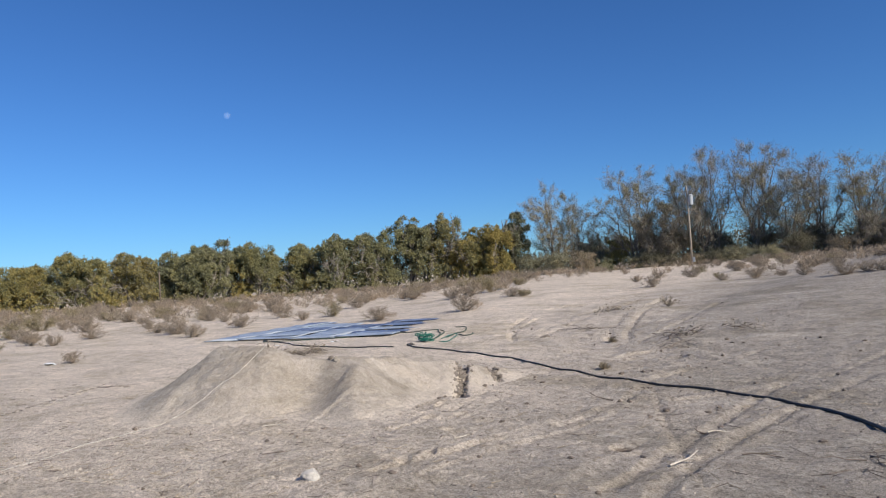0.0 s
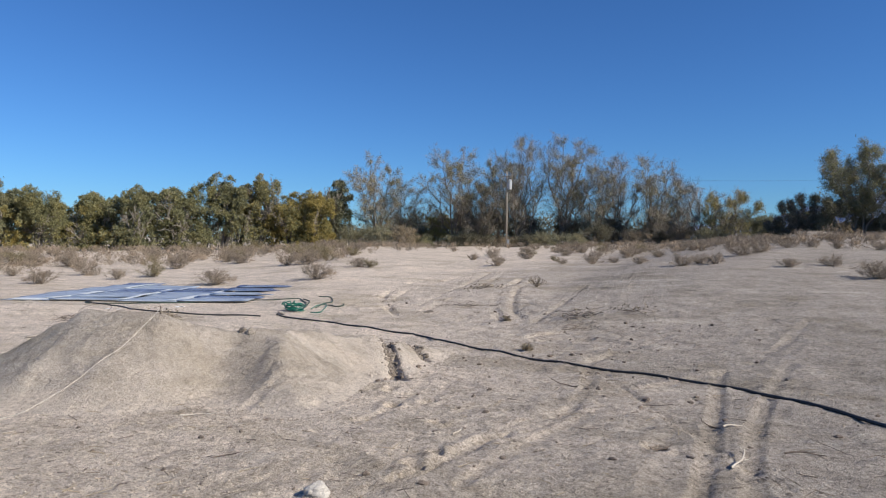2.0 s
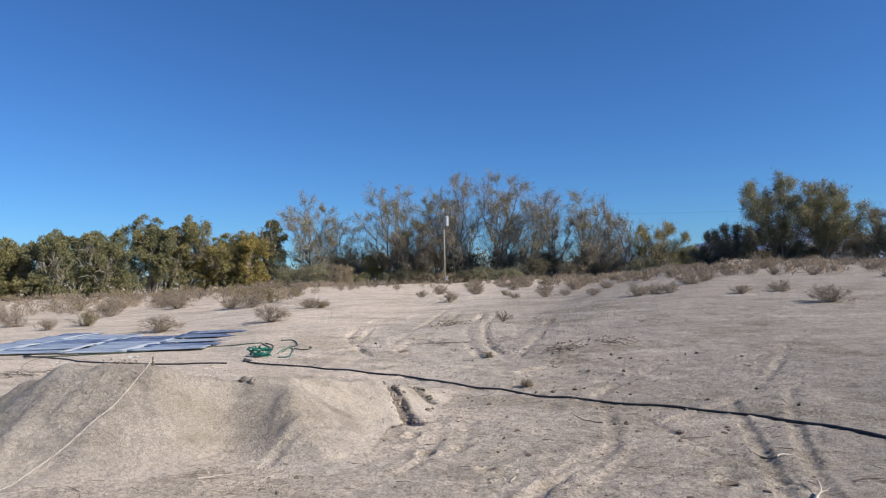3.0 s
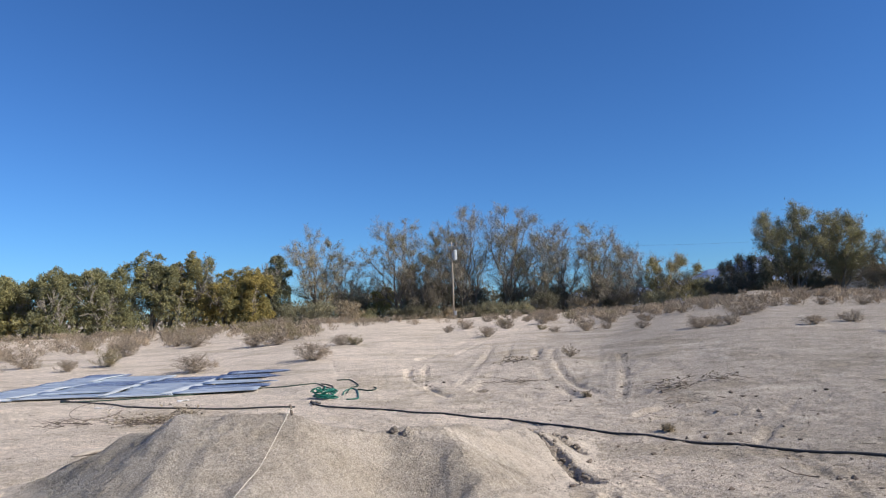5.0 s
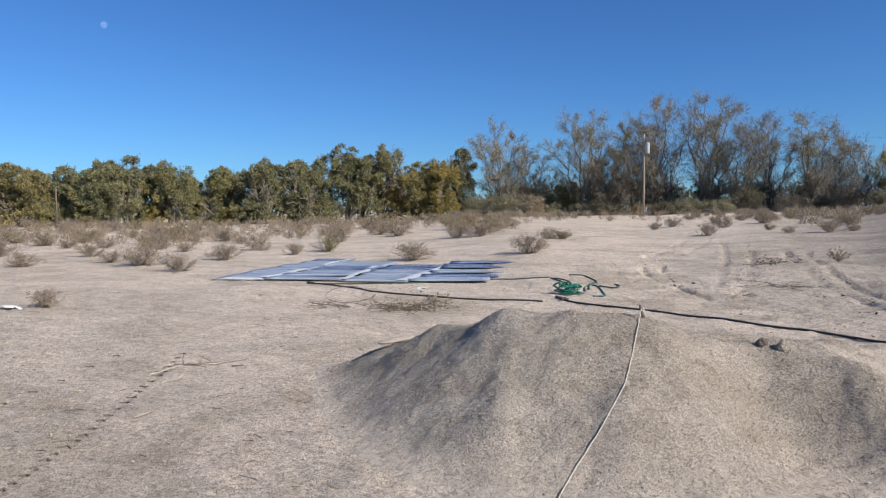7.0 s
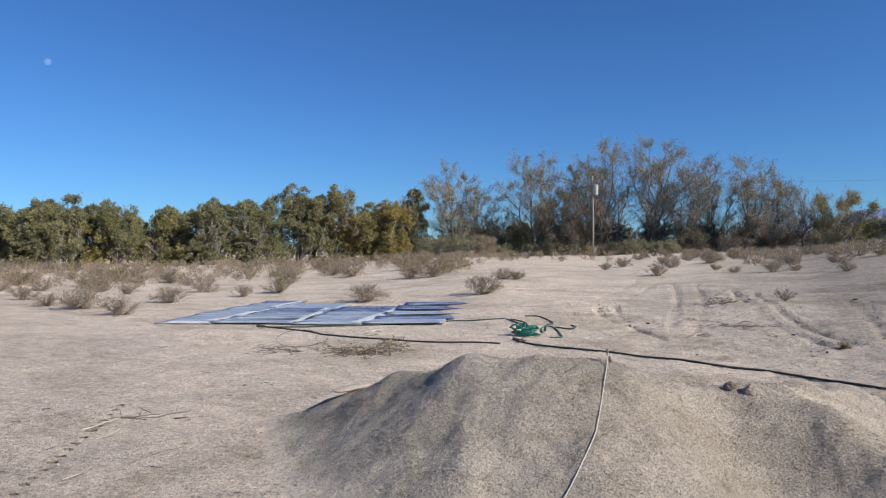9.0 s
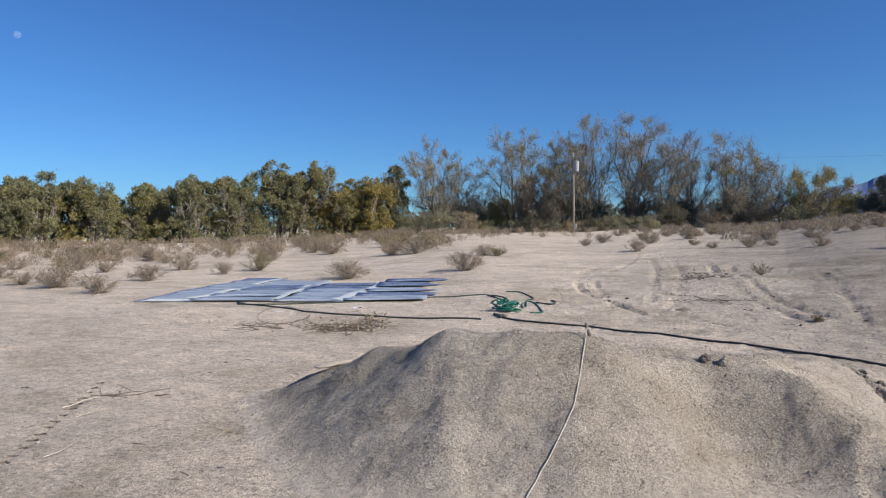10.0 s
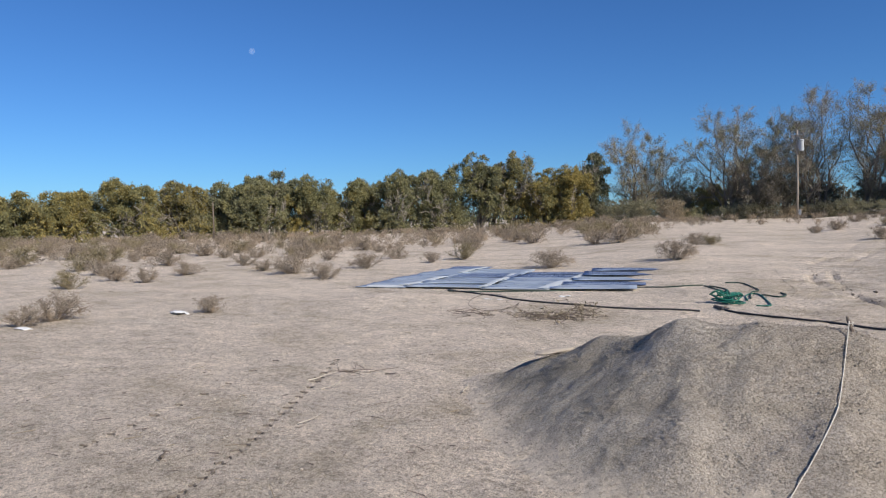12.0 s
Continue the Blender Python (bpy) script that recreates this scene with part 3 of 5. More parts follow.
# ---- the corrugated sheets over the pit ----
def corrugated(name, length, width, rng, pitch=0.076, depth=0.011):
    """A wavy steel sheet: ridges along x, slightly buckled."""
    ny, nx = int(width / pitch * 6), 10
    X, Y = np.meshgrid(np.linspace(-length / 2, length / 2, nx), np.linspace(-width / 2, width / 2, ny), indexing="xy")
    wave = depth * np.sin(2 * np.pi * Y / pitch)
    a, b, c = rng.uniform(-1, 1, 3)
    buckle = 0.018 * (a * np.sin(2.3 * X / length + 3 * Y) + b * (X / length) ** 2 * 2 + c * 0.7 * np.sin(5 * Y + 2))
    top = np.stack([X, Y, wave + buckle], -1).reshape(-1, 3)
    n = len(top)
    low = top - np.array([0, 0, 0.0016])
    i, j = np.meshgrid(np.arange(ny - 1), np.arange(nx - 1), indexing="ij")
    q = np.stack([i * nx + j, i * nx + j + 1, (i + 1) * nx + j + 1, (i + 1) * nx + j], -1).reshape(-1, 4)
    rim = []
    for row in (np.arange(nx), (ny - 1) * nx + np.arange(nx)[::-1], np.arange(ny)[::-1] * nx, np.arange(ny) * nx + nx - 1):
        rim.append(np.stack([row[1:], row[:-1], row[:-1] + n, row[1:] + n], 1))
    return mesh_np(name, np.concatenate([top, low]), np.concatenate([q, q[:, ::-1] + n, *rim]), None, True)


def on_sheets(u, v):
    return SHEET_O + u * SHEET_U + v * SHEET_V


def build_sheets():
    rng = np.random.default_rng(5)
    turn = math.degrees(math.atan2(SHEET_U[1], SHEET_U[0]))
    # start, width, near edge, pitch, sheets, turn and lean of each stack
    columns = ((0.0, 1.34, 0.0, 0.86, 7, -2.0, 0.02), (1.28, 1.92, 0.0, 0.86, 6, 0.0, -0.02), (3.2, 1.55, -0.1, 0.88, 5, 1.5, 0.0), (4.66, 1.85, 0.0, 0.85, 5, 5.0, 0.09))
    dark = ((0, 6), (1, 3), (2, 3), (2, 4), (3, 1), (3, 3), (3, 4))
    for c, (u0, wide, v0, pitch, rows, skew, lean) in enumerate(columns):
        for k in range(rows):
            ln, wd = wide + rng.uniform(0.0, 0.03), pitch + 0.13
            slip = 0.24 if (c, k) == (1, 2) else -0.16 if (c, k) == (2, 4) else 0
            me = corrugated("roofing_sheet", ln, wd - abs(slip), rng)
            du, dv = wide / 2 + rng.uniform(-0.02, 0.02), 0.45 + pitch * k + slip * 0.7 + rng.uniform(-0.015, 0.015)
            ca, sa = math.cos(radians(skew)), math.sin(radians(skew))
            p = on_sheets(u0 + du * ca + lean * dv, v0 + du * sa + dv)
            z = float(gz(*p) + pit(*p)) + 0.032 + 0.004 * (k % 2) + 0.003 * c
            lift = rng.uniform(-0.12, 0.12)
            if (c, k) in ((0, 3), (1, 1), (1, 3), (2, 4), (3, 0)):
                z, lift = z + 0.012, -1.2
            ob = part("roofing_sheet", me, M_DARKSHEET if (c, k) in dark else M_SHEET)
            ob.matrix_world = pose(p[0], p[1], z, lift, rng.uniform(-0.5, 0.5), turn + skew + rng.uniform(-0.7, 0.7))
            tagged(ob, "dark blue-grey corrugated roofing sheet lying over a pit" if (c, k) in dark else "pale blue-grey galvanised corrugated sheet lying over a pit", "metal sheet", "sheets over the pit")
    # pale strips laid along the joints
    for u0, v0, v1, wide, tilt, lean in ((1.22, 0.1, 2.4, 0.24, -3, 0.02), (1.28, 3.7, 5.8, 0.16, -4, 0.02), (3.22, 0.0, 3.4, 0.15, -2, -0.08), (4.62, 0.0, 2.0, 0.24, 4, 0.1), (4.84, 2.2, 4.4, 0.16, 2, 0.1)):
        a, b = on_sheets(u0, v0), on_sheets(u0 + lean * (v1 - v0), v1)
        ln = float(np.hypot(*(b - a)))
        bm = box_bm(wide, ln, 0.012, bevel=0.003)
        bmesh.ops.subdivide_edges(bm, edges=[e for e in bm.edges if e.calc_length() > 0.8], cuts=8)
        off = rng.uniform(-9, 9)
        for v in bm.verts:
            v.co.z += 0.012 * math.sin(v.co.y * 3.1 + off) + 0.01 * abs(v.co.x) / wide
            v.co.x += 0.015 * math.sin(v.co.y * 1.7 + off)
        m = (a + b) / 2
        ob = part("metal_strip", bm, M_STRIP)
        ob.matrix_world = pose(m[0], m[1], float(gz(*m) + pit(*m)) + 0.058, 0, tilt * 0.4, math.degrees(math.atan2(-(b - a)[0], (b - a)[1])))
        tagged(ob, "pale bent metal strip along a joint of roofing sheets", "metal strip", "strips on the sheets")
    # bright turned-up edges at the near side
    for u0, v0, ln, wide in ((0.75, 0.02, 0.9, 0.20), (1.35, 0.10, 0.5, 0.16), (6.15, 0.62, 0.45, 0.12)):
        p = on_sheets(u0, v0)
        bm = box_bm(ln, wide, 0.012, bevel=0.003)
        ob = part("metal_flashing", bm, M_STRIP)
        ob.matrix_world = pose(p[0], p[1], float(gz(*p) + pit(*p)) + 0.045, 8, rng.uniform(-2, 2), turn + rng.uniform(-6, 6))
        tagged(ob, "pale bent flashing at the sheets' edge", "metal strip", "flashings on the sheets")


build_sheets()


# ---- hoses, rope and stake ----
def lay(points, lift):
    """Control points on the ground, lifted by a radius."""
    return [(x, y, float(top_z(x, y)) + lift) for x, y in points]


def resting(line, lift):
    """Drops a rounded line onto the ground, softly."""
    z = top_z(line[:, 0], line[:, 1]) + lift
    k = np.ones(7) / 7
    zs = np.convolve(np.pad(z, 3, mode="edge"), k, mode="valid")
    line = line.copy()
    line[:, 2] = np.maximum(zs, z - 0.012)
    return line


def build_lines():
    rng = np.random.default_rng(8)
    right = [(-3.62, 11.62), (-3.66, 11.45), (-3.5, 11.3), (-3.0, 11.12), (-2.2, 10.92), (-1.3, 10.6), (-0.45, 10.15), (0.35, 9.83), (1.15, 9.2), (2.15, 8.62), (3.4, 8.05), (4.2, 7.75), (5.08, 7.4), (5.8, 6.9), (6.3, 6.42), (6.7, 5.98), (7.25, 4.8), (7.9, 3.1), (8.7, 1.3)]
    left = [(-9.62, 11.75), (-8.4, 11.5), (-7.4, 11.1), (-6.3, 10.98), (-5.4, 10.92), (-4.6, 11.05), (-3.92, 11.2)]
    for path, label in ((right, "long black polyethylene hose snaking over the sand"), (left, "black polyethylene hose lying beside the sheets")):
        line = smooth_line([(x, y, 0) for x, y in path], 0.06)
        d = np.arange(len(line)) * 0.06
        line[:, 0] += 0.03 * np.sin(d * 1.9) + 0.015 * np.sin(d * 4.3)
        line[:, 1] += 0.03 * np.sin(d * 1.3 + 1) + 0.012 * np.sin(d * 5.1)
        ob = part("black_hose", sweep(resting(line, 0.016), np.interp(line[:, 0], [5.2, 6.0], [0.0165, 0.021]), 8), M_BLACKHOSE)
        tagged(ob, label, "hose")
        part("hose_end", sweep(resting(line[:4] - np.array([0.05, 0, 0]), 0.02), 0.030, 10), M_BLACKHOSE, ob)
    # green hose in a tangle
    hose = new("green_hose")
    cx, cy = -3.86, 12.42
    pts = []
    for k in range(96):
        a = k * 0.62
        rad = 0.11 + 0.075 * math.sin(k * 0.37) + 0.06 * math.sin(k * 1.31)
        pts.append((cx + rad * 1.25 * math.cos(a) + 0.08 * math.sin(k * 0.21), cy + rad * 0.8 * math.sin(a), 0.02 + (0.13 + 0.05 * math.sin(k * 2.3)) * max(0, math.sin(k * 0.093)) + 0.0006 * k))
    for k, (x, y, z) in enumerate(pts):
        pts[k] = (x, y, z + float(gz(x, y)))
    part("coil", sweep(smooth_line(pts, 0.05), 0.013, 6), M_GREENHOSE, hose)
    loop = [(-3.35, 12.35), (-3.14, 12.42), (-3.24, 12.75), (-3.5, 13.39), (-3.7, 13.6), (-3.75, 13.3), (-3.6, 12.8)]
    part("loose_loop", sweep(resting(smooth_line([(x, y, 0) for x, y in loop], 0.05), 0.013), 0.013, 6), M_GREENHOSE, hose)
    for tail in ([(-4.81, 14.3), (-4.45, 13.83), (-4.18, 13.54), (-3.83, 12.81), (-3.65, 12.5)], [(-4.7, 14.25), (-4.3, 13.9), (-4.05, 13.4), (-3.85, 12.9), (-3.75, 12.4)], [(-4.54, 14.82), (-4.19, 14.84), (-3.69, 14.01), (-3.75, 13.7), (-3.6, 13.03)], [(-3.5, 13.45), (-3.15, 13.32), (-3.12, 13.6), (-3.25, 13.79)]):
        part("dark_tail", sweep(resting(smooth_line([(x, y, 0) for x, y in tail], 0.05), 0.016), 0.014, 6), M_OLDHOSE, hose)
    nozzle = [(cx - 0.05, cy - 0.55), (cx + 0.1, cy - 0.75), (cx + 0.22, cy - 0.85)]
    part("nozzle", sweep(resting(smooth_line([(x, y, 0) for x, y in nozzle], 0.04), 0.02), 0.03, 8), M_DARKWOOD, hose)
    tagged(hose, "tangled bright green garden hose heaped on the sand", "hose")
    edge = [(-4.85, 14.33), (-5.49, 14.05), (-6.02, 14.1), (-6.4, 13.95), (-6.8, 13.55), (-7.6, 12.75), (-8.6, 12.15), (-9.6, 11.7)]
    ob = part("thin_hose", sweep(resting(smooth_line([(x, y, 0) for x, y in edge], 0.07), 0.016), 0.014, 6), M_OLDHOSE)
    tagged(ob, "thin dark green hose along the edge of the sheets", "hose")
    # rope from the stake down the mound
    rope = [(-1.07, 4.93), (-1.05, 4.5), (-1.05, 4.1), (-1.16, 3.65), (-1.2, 3.35), (-1.2, 2.9), (-1.05, 2.3), (-0.85, 1.6), (-0.7, 1.0), (-0.6, 0.2), (-0.6, -0.8)]
    line = smooth_line([(x, y, 0) for x, y in rope], 0.03)
    line = resting(line, 0.008)
    line[:4, 2] += np.array([0.06, 0.04, 0.02, 0.01])
    ob = part("rope", sweep(line, 0.0032, 6), M_ROPE)
    tagged(ob, "thin white rope tied to a stake and trailing downhill", "rope")
    # stake with the knot
    z = float(top_z(-1.07, 4.95))
    st = part("stake", sweep(np.array([(-1.03, 4.90, z - 0.12), (-1.055, 4.935, z), (-1.075, 4.955, z + 0.05), (-1.085, 4.965, z + 0.085)]), [0.010, 0.012, 0.012, 0.010], 8), M_DARKWOOD)
    tagged(st, "short dark wooden stake driven into the mound", "stake")
    knot = smooth_line([(-1.066 + 0.018 * math.cos(a * 1.3), 4.948 + 0.018 * math.sin(a * 1.3), z + 0.03 + 0.004 * a) for a in range(8)], 0.01)
    part("knot", sweep(knot, 0.0035, 6), M_ROPE, st, "white rope wound round the stake")
    # faint old string across the sand, beyond the mound
    string = [(-2.95, 11.4), (-2.95, 12.4), (-3.1, 14.3), (-3.55, 15.6), (-4.2, 17.8)]
    ob = part("string", sweep(resting(smooth_line([(x, y, 0) for x, y in string], 0.15), 0.004), 0.0035, 5), M_TWIG)
    tagged(ob, "thin brown string lying across the sand", "string")
    # loop of wire by the brush
    wx, wy = -7.3, 9.75
    wire = [(wx + 0.45 * math.cos(a * 0.5) + 0.02 * a, wy + 0.28 * math.sin(a * 0.5), float(gz(wx, wy)) + 0.02 + 0.22 * (0.5 + 0.5 * math.sin(a * 0.5))) for a in range(14)]
    wire += [(wx + 0.8, wy - 0.25, float(gz(wx, wy)) + 0.03), (wx + 1.5, wy - 0.2, float(gz(wx, wy)) + 0.06), (wx + 2.0, wy + 0.1, float(gz(wx, wy)) + 0.03)]
    ob = part("wire_loop", sweep(smooth_line(wire, 0.06), 0.005, 5), M_DARKWOOD)
    tagged(ob, "loop of thin rusty wire on the sand", "wire")


build_lines()


# ---- rocks ----
def build_rocks():
    rng = np.random.default_rng(12)
    for x, y, size, squash, m, name, label, rz in (
        (2.60, 2.36, 0.078, (1.2, 0.9, 0.8), M_ROCK, "white_rock", "pale angular rock lying on the sand", 20),
        (-0.10, 5.42, 0.062, (0.8, 0.7, 0.95), M_GRAVEL, "rim_rock", "buff rock jutting from the mound's rim", 40),
        # added dark clod takes the place of the shaded hollow beside the rock
        (-0.24, 5.44, 0.06, (0.8, 0.8, 0.6), M_CLODSHADE, "rim_clod", "added dark clod in place of shade beside a rim rock", 110),
        (-3.48, 5.32, 0.13, (1.6, 0.7, 0.22), M_BROWNROCK, "flat_stone", "flat buff stone lying on the mound's flank", 35),
        (0.30, 8.2, 0.12, (1.3, 0.8, 0.5), M_BROWNROCK, "rim_rock", "buff rock at the head of a gully", 10),
        (-0.66, 13.15, 0.13, (1.1, 0.9, 0.5), M_CLODSHADE, "dark_rock", "dark clod lying in a wheel rut", 30),
    ):
        ob = part(name, rock_mesh(name, rng, size, squash), m)
        ob.matrix_world = pose(x, y, float(top_z(x, y)) + size * (0.22 if name != "rim_rock" else 0.02), rng.uniform(-12, 12), rng.uniform(-12, 12), rz)
        tagged(ob, label, "rock")


build_rocks()


# ---- trees ----
def grow(rnd, p, d, length, radius, level, P, segs, tips, parent=-1):
    """One branch with its side branches; each piece knows the one that it grows from."""
    n = 4 if level < 2 else 3
    r0 = radius
    for i in range(n):
        d = (d + Vector((rnd.gauss(0, 1), rnd.gauss(0, 1), rnd.gauss(0, 1))) * P["wander"] + Vector((0, 0, P["up"] * (1 if level < 3 else 0.4)))).normalized()
        q = p + d * (length / n)
        r1 = radius * (1 - 0.72 * (i + 1) / n)
        segs.append((*p, *q, r0, max(r1, 0.004), parent))
        parent = len(segs) - 1
        if level >= P["depth"] - 1:
            tips.append((*q, *d))
        if level < P["depth"] and (i > 0 or level > 0):
            for _ in range(P["kids"][level]):
                side = Vector((rnd.gauss(0, 1), rnd.gauss(0, 1), rnd.gauss(0, 0.6)))
                side = (side - d * side.dot(d)).normalized()
                k = P["spread"] * rnd.uniform(0.7, 1.3)
                grow(rnd, q, (d + side * k).normalized(), length * rnd.uniform(0.42, 0.68), max(r1, 0.006) * 0.72, level + 1, P, segs, tips, parent)
        p, r0 = q, r1


def limb_mesh(segs, sides=6):
    """One connected, forking, tapered limb."""
    q, p = segs[:, 3:6], segs[:, 0:3]
    d = q - p
    d /= np.linalg.norm(d, axis=1, keepdims=True) + 1e-9
    u = np.array([[1.0, 0.02, 0.01]]) - d * (d @ np.array([1.0, 0.02, 0.01]))[:, None]
    u /= np.linalg.norm(u, axis=1, keepdims=True) + 1e-9
    v = np.cross(d, u)
    a = 2 * np.pi * np.arange(sides) / sides
    ring = np.cos(a)[None, :, None] * u[:, None] + np.sin(a)[None, :, None] * v[:, None]
    foot = p[:1, None] + ring[:1] * segs[0, 6]
    verts = np.concatenate([foot, q[:, None] + ring * segs[:, 7][:, None, None]]).reshape(-1, 3)
    low, high = (segs[:, 8].astype(int) + 1)[:, None] * sides, (np.arange(len(segs)) + 1)[:, None] * sides
    k, k2 = np.arange(sides)[None], (np.arange(sides)[None] + 1) % sides
    quads = np.stack([low + k, low + k2, high + k2, high + k], -1).reshape(-1, 4)
    return mesh_np("trunk", verts, quads, None, True)


def leaf_tris(rng, tips, count, sigma, long, wide, droop):
    """Small leafy sprays scattered round twig ends."""
    tips = np.asarray(tips, float)
    pick = rng.integers(0, len(tips), count)
    d = tips[pick, 3:6] + rng.normal(0, 0.75, (count, 3)) + np.array([0, 0, -droop])
    d /= np.linalg.norm(d, axis=1, keepdims=True)
    p = tips[pick, :3] + rng.normal(0, sigma, (count, 3))
    b = np.cross(d, rng.normal(0, 1, (count, 3)))
    b /= np.linalg.norm(b, axis=1, keepdims=True)
    ln, wd = long * rng.uniform(0.6, 1.4, (count, 1)), wide * rng.uniform(0.6, 1.4, (count, 1))
    verts = np.stack([p - b * wd / 2, p + b * wd / 2, p + d * ln], 1)
    return verts.reshape(-1, 3), np.arange(3 * count).reshape(-1, 3)


def skeleton(seed, height, wide, P, stems, lean):
    """Limbs of a tree, stem by stem, and the ends of its twigs."""
    rnd = random.Random(seed)
    limbs, tips = [], []
    for k in range(stems):
        a = 2 * math.pi * (k + rnd.uniform(-0.3, 0.3)) / stems
        out = lean * rnd.uniform(0.4, 1.2)
        segs = []
        grow(rnd, Vector((0.02 * math.cos(a), 0.02 * math.sin(a), -0.02)), Vector((math.cos(a) * out, math.sin(a) * out, 1)).normalized(), 0.62 * rnd.uniform(0.75, 1.1), 0.022, 0, P, segs, tips)
        limbs.append(np.array(segs))
    tips = np.array(tips)
    high = tips[:, 2].max()
    for arr in (*limbs, tips):
        for col in ((0, 3) if arr is not tips else (0,)):
            x, y, z = arr[:, col].copy(), arr[:, col + 1].copy(), arr[:, col + 2].copy()
            k = np.clip(z / high, 0, 1)
            arr[:, col] += x * 0.5 * np.sin(np.pi * k ** 0.8)
            arr[:, col + 1] += y * 0.5 * np.sin(np.pi * k ** 0.8)
            arr[:, col + 2] = high * np.where(k > 0.6, 0.6 + (k - 0.6) * 0.72, z / high)
    top, reach = np.percentile(tips[:, 2], 99.3), np.percentile(np.hypot(tips[:, 0], tips[:, 1]), 94)
    sx, sz = wide / 2 / reach, height / top
    for arr in (*limbs, tips):
        arr[:, 0:2] *= sx
        arr[:, 2] *= sz
    for arr in limbs:
        arr[:, 3:5] *= sx
        arr[:, 5] *= sz
        arr[:, 6:8] = np.maximum(arr[:, 6:8] * sz * 1.0, 0.009)
    return limbs, tips


def put_limbs(tree, limbs):
    thin = []
    for segs in limbs:
        thick = segs[:, 6] > 0.03
        thin.append(segs[~thick, :8])
        if thick.any():
            where = np.cumsum(thick) - 1
            part_segs = segs[thick].copy()
            part_segs[:, 8] = np.where(part_segs[:, 8] < 0, -1, where[part_segs[:, 8].astype(int)])
            part("trunk", limb_mesh(part_segs), M_BARK, tree)
    tagged(part("branchwork", mesh_np("branchwork", *frustums(np.concatenate(thin), 3), None, False), M_TWIG, tree), kind="stuff")


def put_leaves(tree, seed, tips, leaves, colour, second, sigma, long, wide):
    rng = np.random.default_rng(seed)
    main = int(leaves * (0.66 if second else 1))
    v, t = leaf_tris(rng, tips, main, sigma, long, wide, 0.25)
    part("crown", mesh_np("crown", v, None, t), LEAVES[colour], tree)
    if second:
        hot = tips[vnoise(tips[:, 0] + seed, tips[:, 1] + tips[:, 2], 0.35, 3) > 0.05]
        v, t = leaf_tris(rng, hot if len(hot) > 20 else tips, leaves - main, sigma, long, wide, 0.25)
        part("crown", mesh_np("crown", v, None, t), LEAVES[second], tree)


def fan_skeleton(seed, height, wide, stems, lean):
    """Limbs that fan out from one foot, fork and end in fine twigs; lean shifts the crown."""
    rnd = random.Random(seed)
    limbs, tips = [], []

    def jitter(k):
        return Vector((rnd.gauss(0, k), rnd.gauss(0, k), rnd.gauss(0, k)))

    def branch(segs, p, q, bow, r0, r1, n, parent):
        c, nodes, last = (p + q) / 2 + bow, [], p
        for i in range(1, n + 1):
            t = i / n
            here = p * (1 - t) ** 2 + c * 2 * t * (1 - t) + q * t * t
            if i < n:
                here = here + jitter((q - p).length * 0.022)
            ra, rb = r0 + (r1 - r0) * (i - 1) / n, r0 + (r1 - r0) * t
            segs.append((*last, *here, ra, rb, parent))
            parent = len(segs) - 1
            nodes.append((here, (here - last).normalized(), rb, parent))
            last = here
        return nodes

    for k in range(stems):
        a = 2 * math.pi * (k + rnd.uniform(-0.35, 0.35)) / stems
        e = math.asin(min(1.0, 0.30 + 0.70 * ((k * 0.618 + rnd.uniform(0, 0.2)) % 1.0)))
        reach = wide / 2 * math.cos(e) * 0.92
        goal = Vector((reach * math.cos(a) + lean * wide, reach * math.sin(a), height * (0.50 + 0.44 * math.sin(e))))
        segs = []
        foot = Vector((0.22 * math.cos(a), 0.22 * math.sin(a), -0.05))
        main = branch(segs, foot, goal, Vector((-goal.x * 0.10, -goal.y * 0.10, height * rnd.uniform(-0.02, 0.08))), 0.0115 * height * rnd.uniform(0.75, 1.15), 0.022, 9, -1)
        for i, (p, d, r, at) in enumerate(main):
            t = (i + 1) / 9
            if t < 0.2:
                continue
            for _ in range(2 if t < 0.99 else 3):
                side = jitter(1.0)
                side = (side - d * side.dot(d)).normalized()
                way = (d * 0.85 + side * rnd.uniform(0.6, 1.3) + Vector((0, 0, 0.12))).normalized()
                ln = height * rnd.uniform(0.11, 0.23) * (1.25 - 0.55 * t)
                sub = branch(segs, p, p + way * ln, side * ln * 0.10, max(r * 0.55, 0.016), 0.010, 4, at)
                for p2, d2, r2, at2 in sub:
                    tips.append((*p2, *d2))
                    for _ in range(2):
                        w2 = (d2 + jitter(0.55) + Vector((0, 0, 0.12))).normalized()
                        for p3, d3, r3, at3 in branch(segs, p2, p2 + w2 * ln * rnd.uniform(0.3, 0.6), jitter(ln * 0.05), max(r2 * 0.6, 0.010), 0.006, 2, at2):
                            tips.append((*p3, *d3))
        limbs.append(np.array(segs))
    tips = np.array(tips)
    tips[:, 2] = np.clip(tips[:, 2], 0.1, None)
    k = height / np.percentile(tips[:, 2], 97.5)
    for arr in limbs:
        arr[:, 2] *= k
        arr[:, 5] *= k
    tips[:, 2] *= k
    return limbs, tips


def open_tree(seed, height, wide, leaves, twigs, colour, stems=5, lean=0.0, second=None):
    """A many-stemmed tree with a thin, twiggy crown."""
    rng = np.random.default_rng(seed)
    tree = new("tree")
    limbs, tips = fan_skeleton(seed, height, wide, stems, lean)
    put_limbs(tree, limbs)
    v, t = leaf_tris(rng, tips, twigs, 0.12, 0.50, 0.020, 0.0)
    tagged(part("twig_haze", mesh_np("twig_haze", v, None, t), M_FINETWIG, tree), kind="stuff")
    if leaves:
        put_leaves(tree, seed, tips, leaves, colour, second, 0.16, 0.17, 0.050)
    return tree


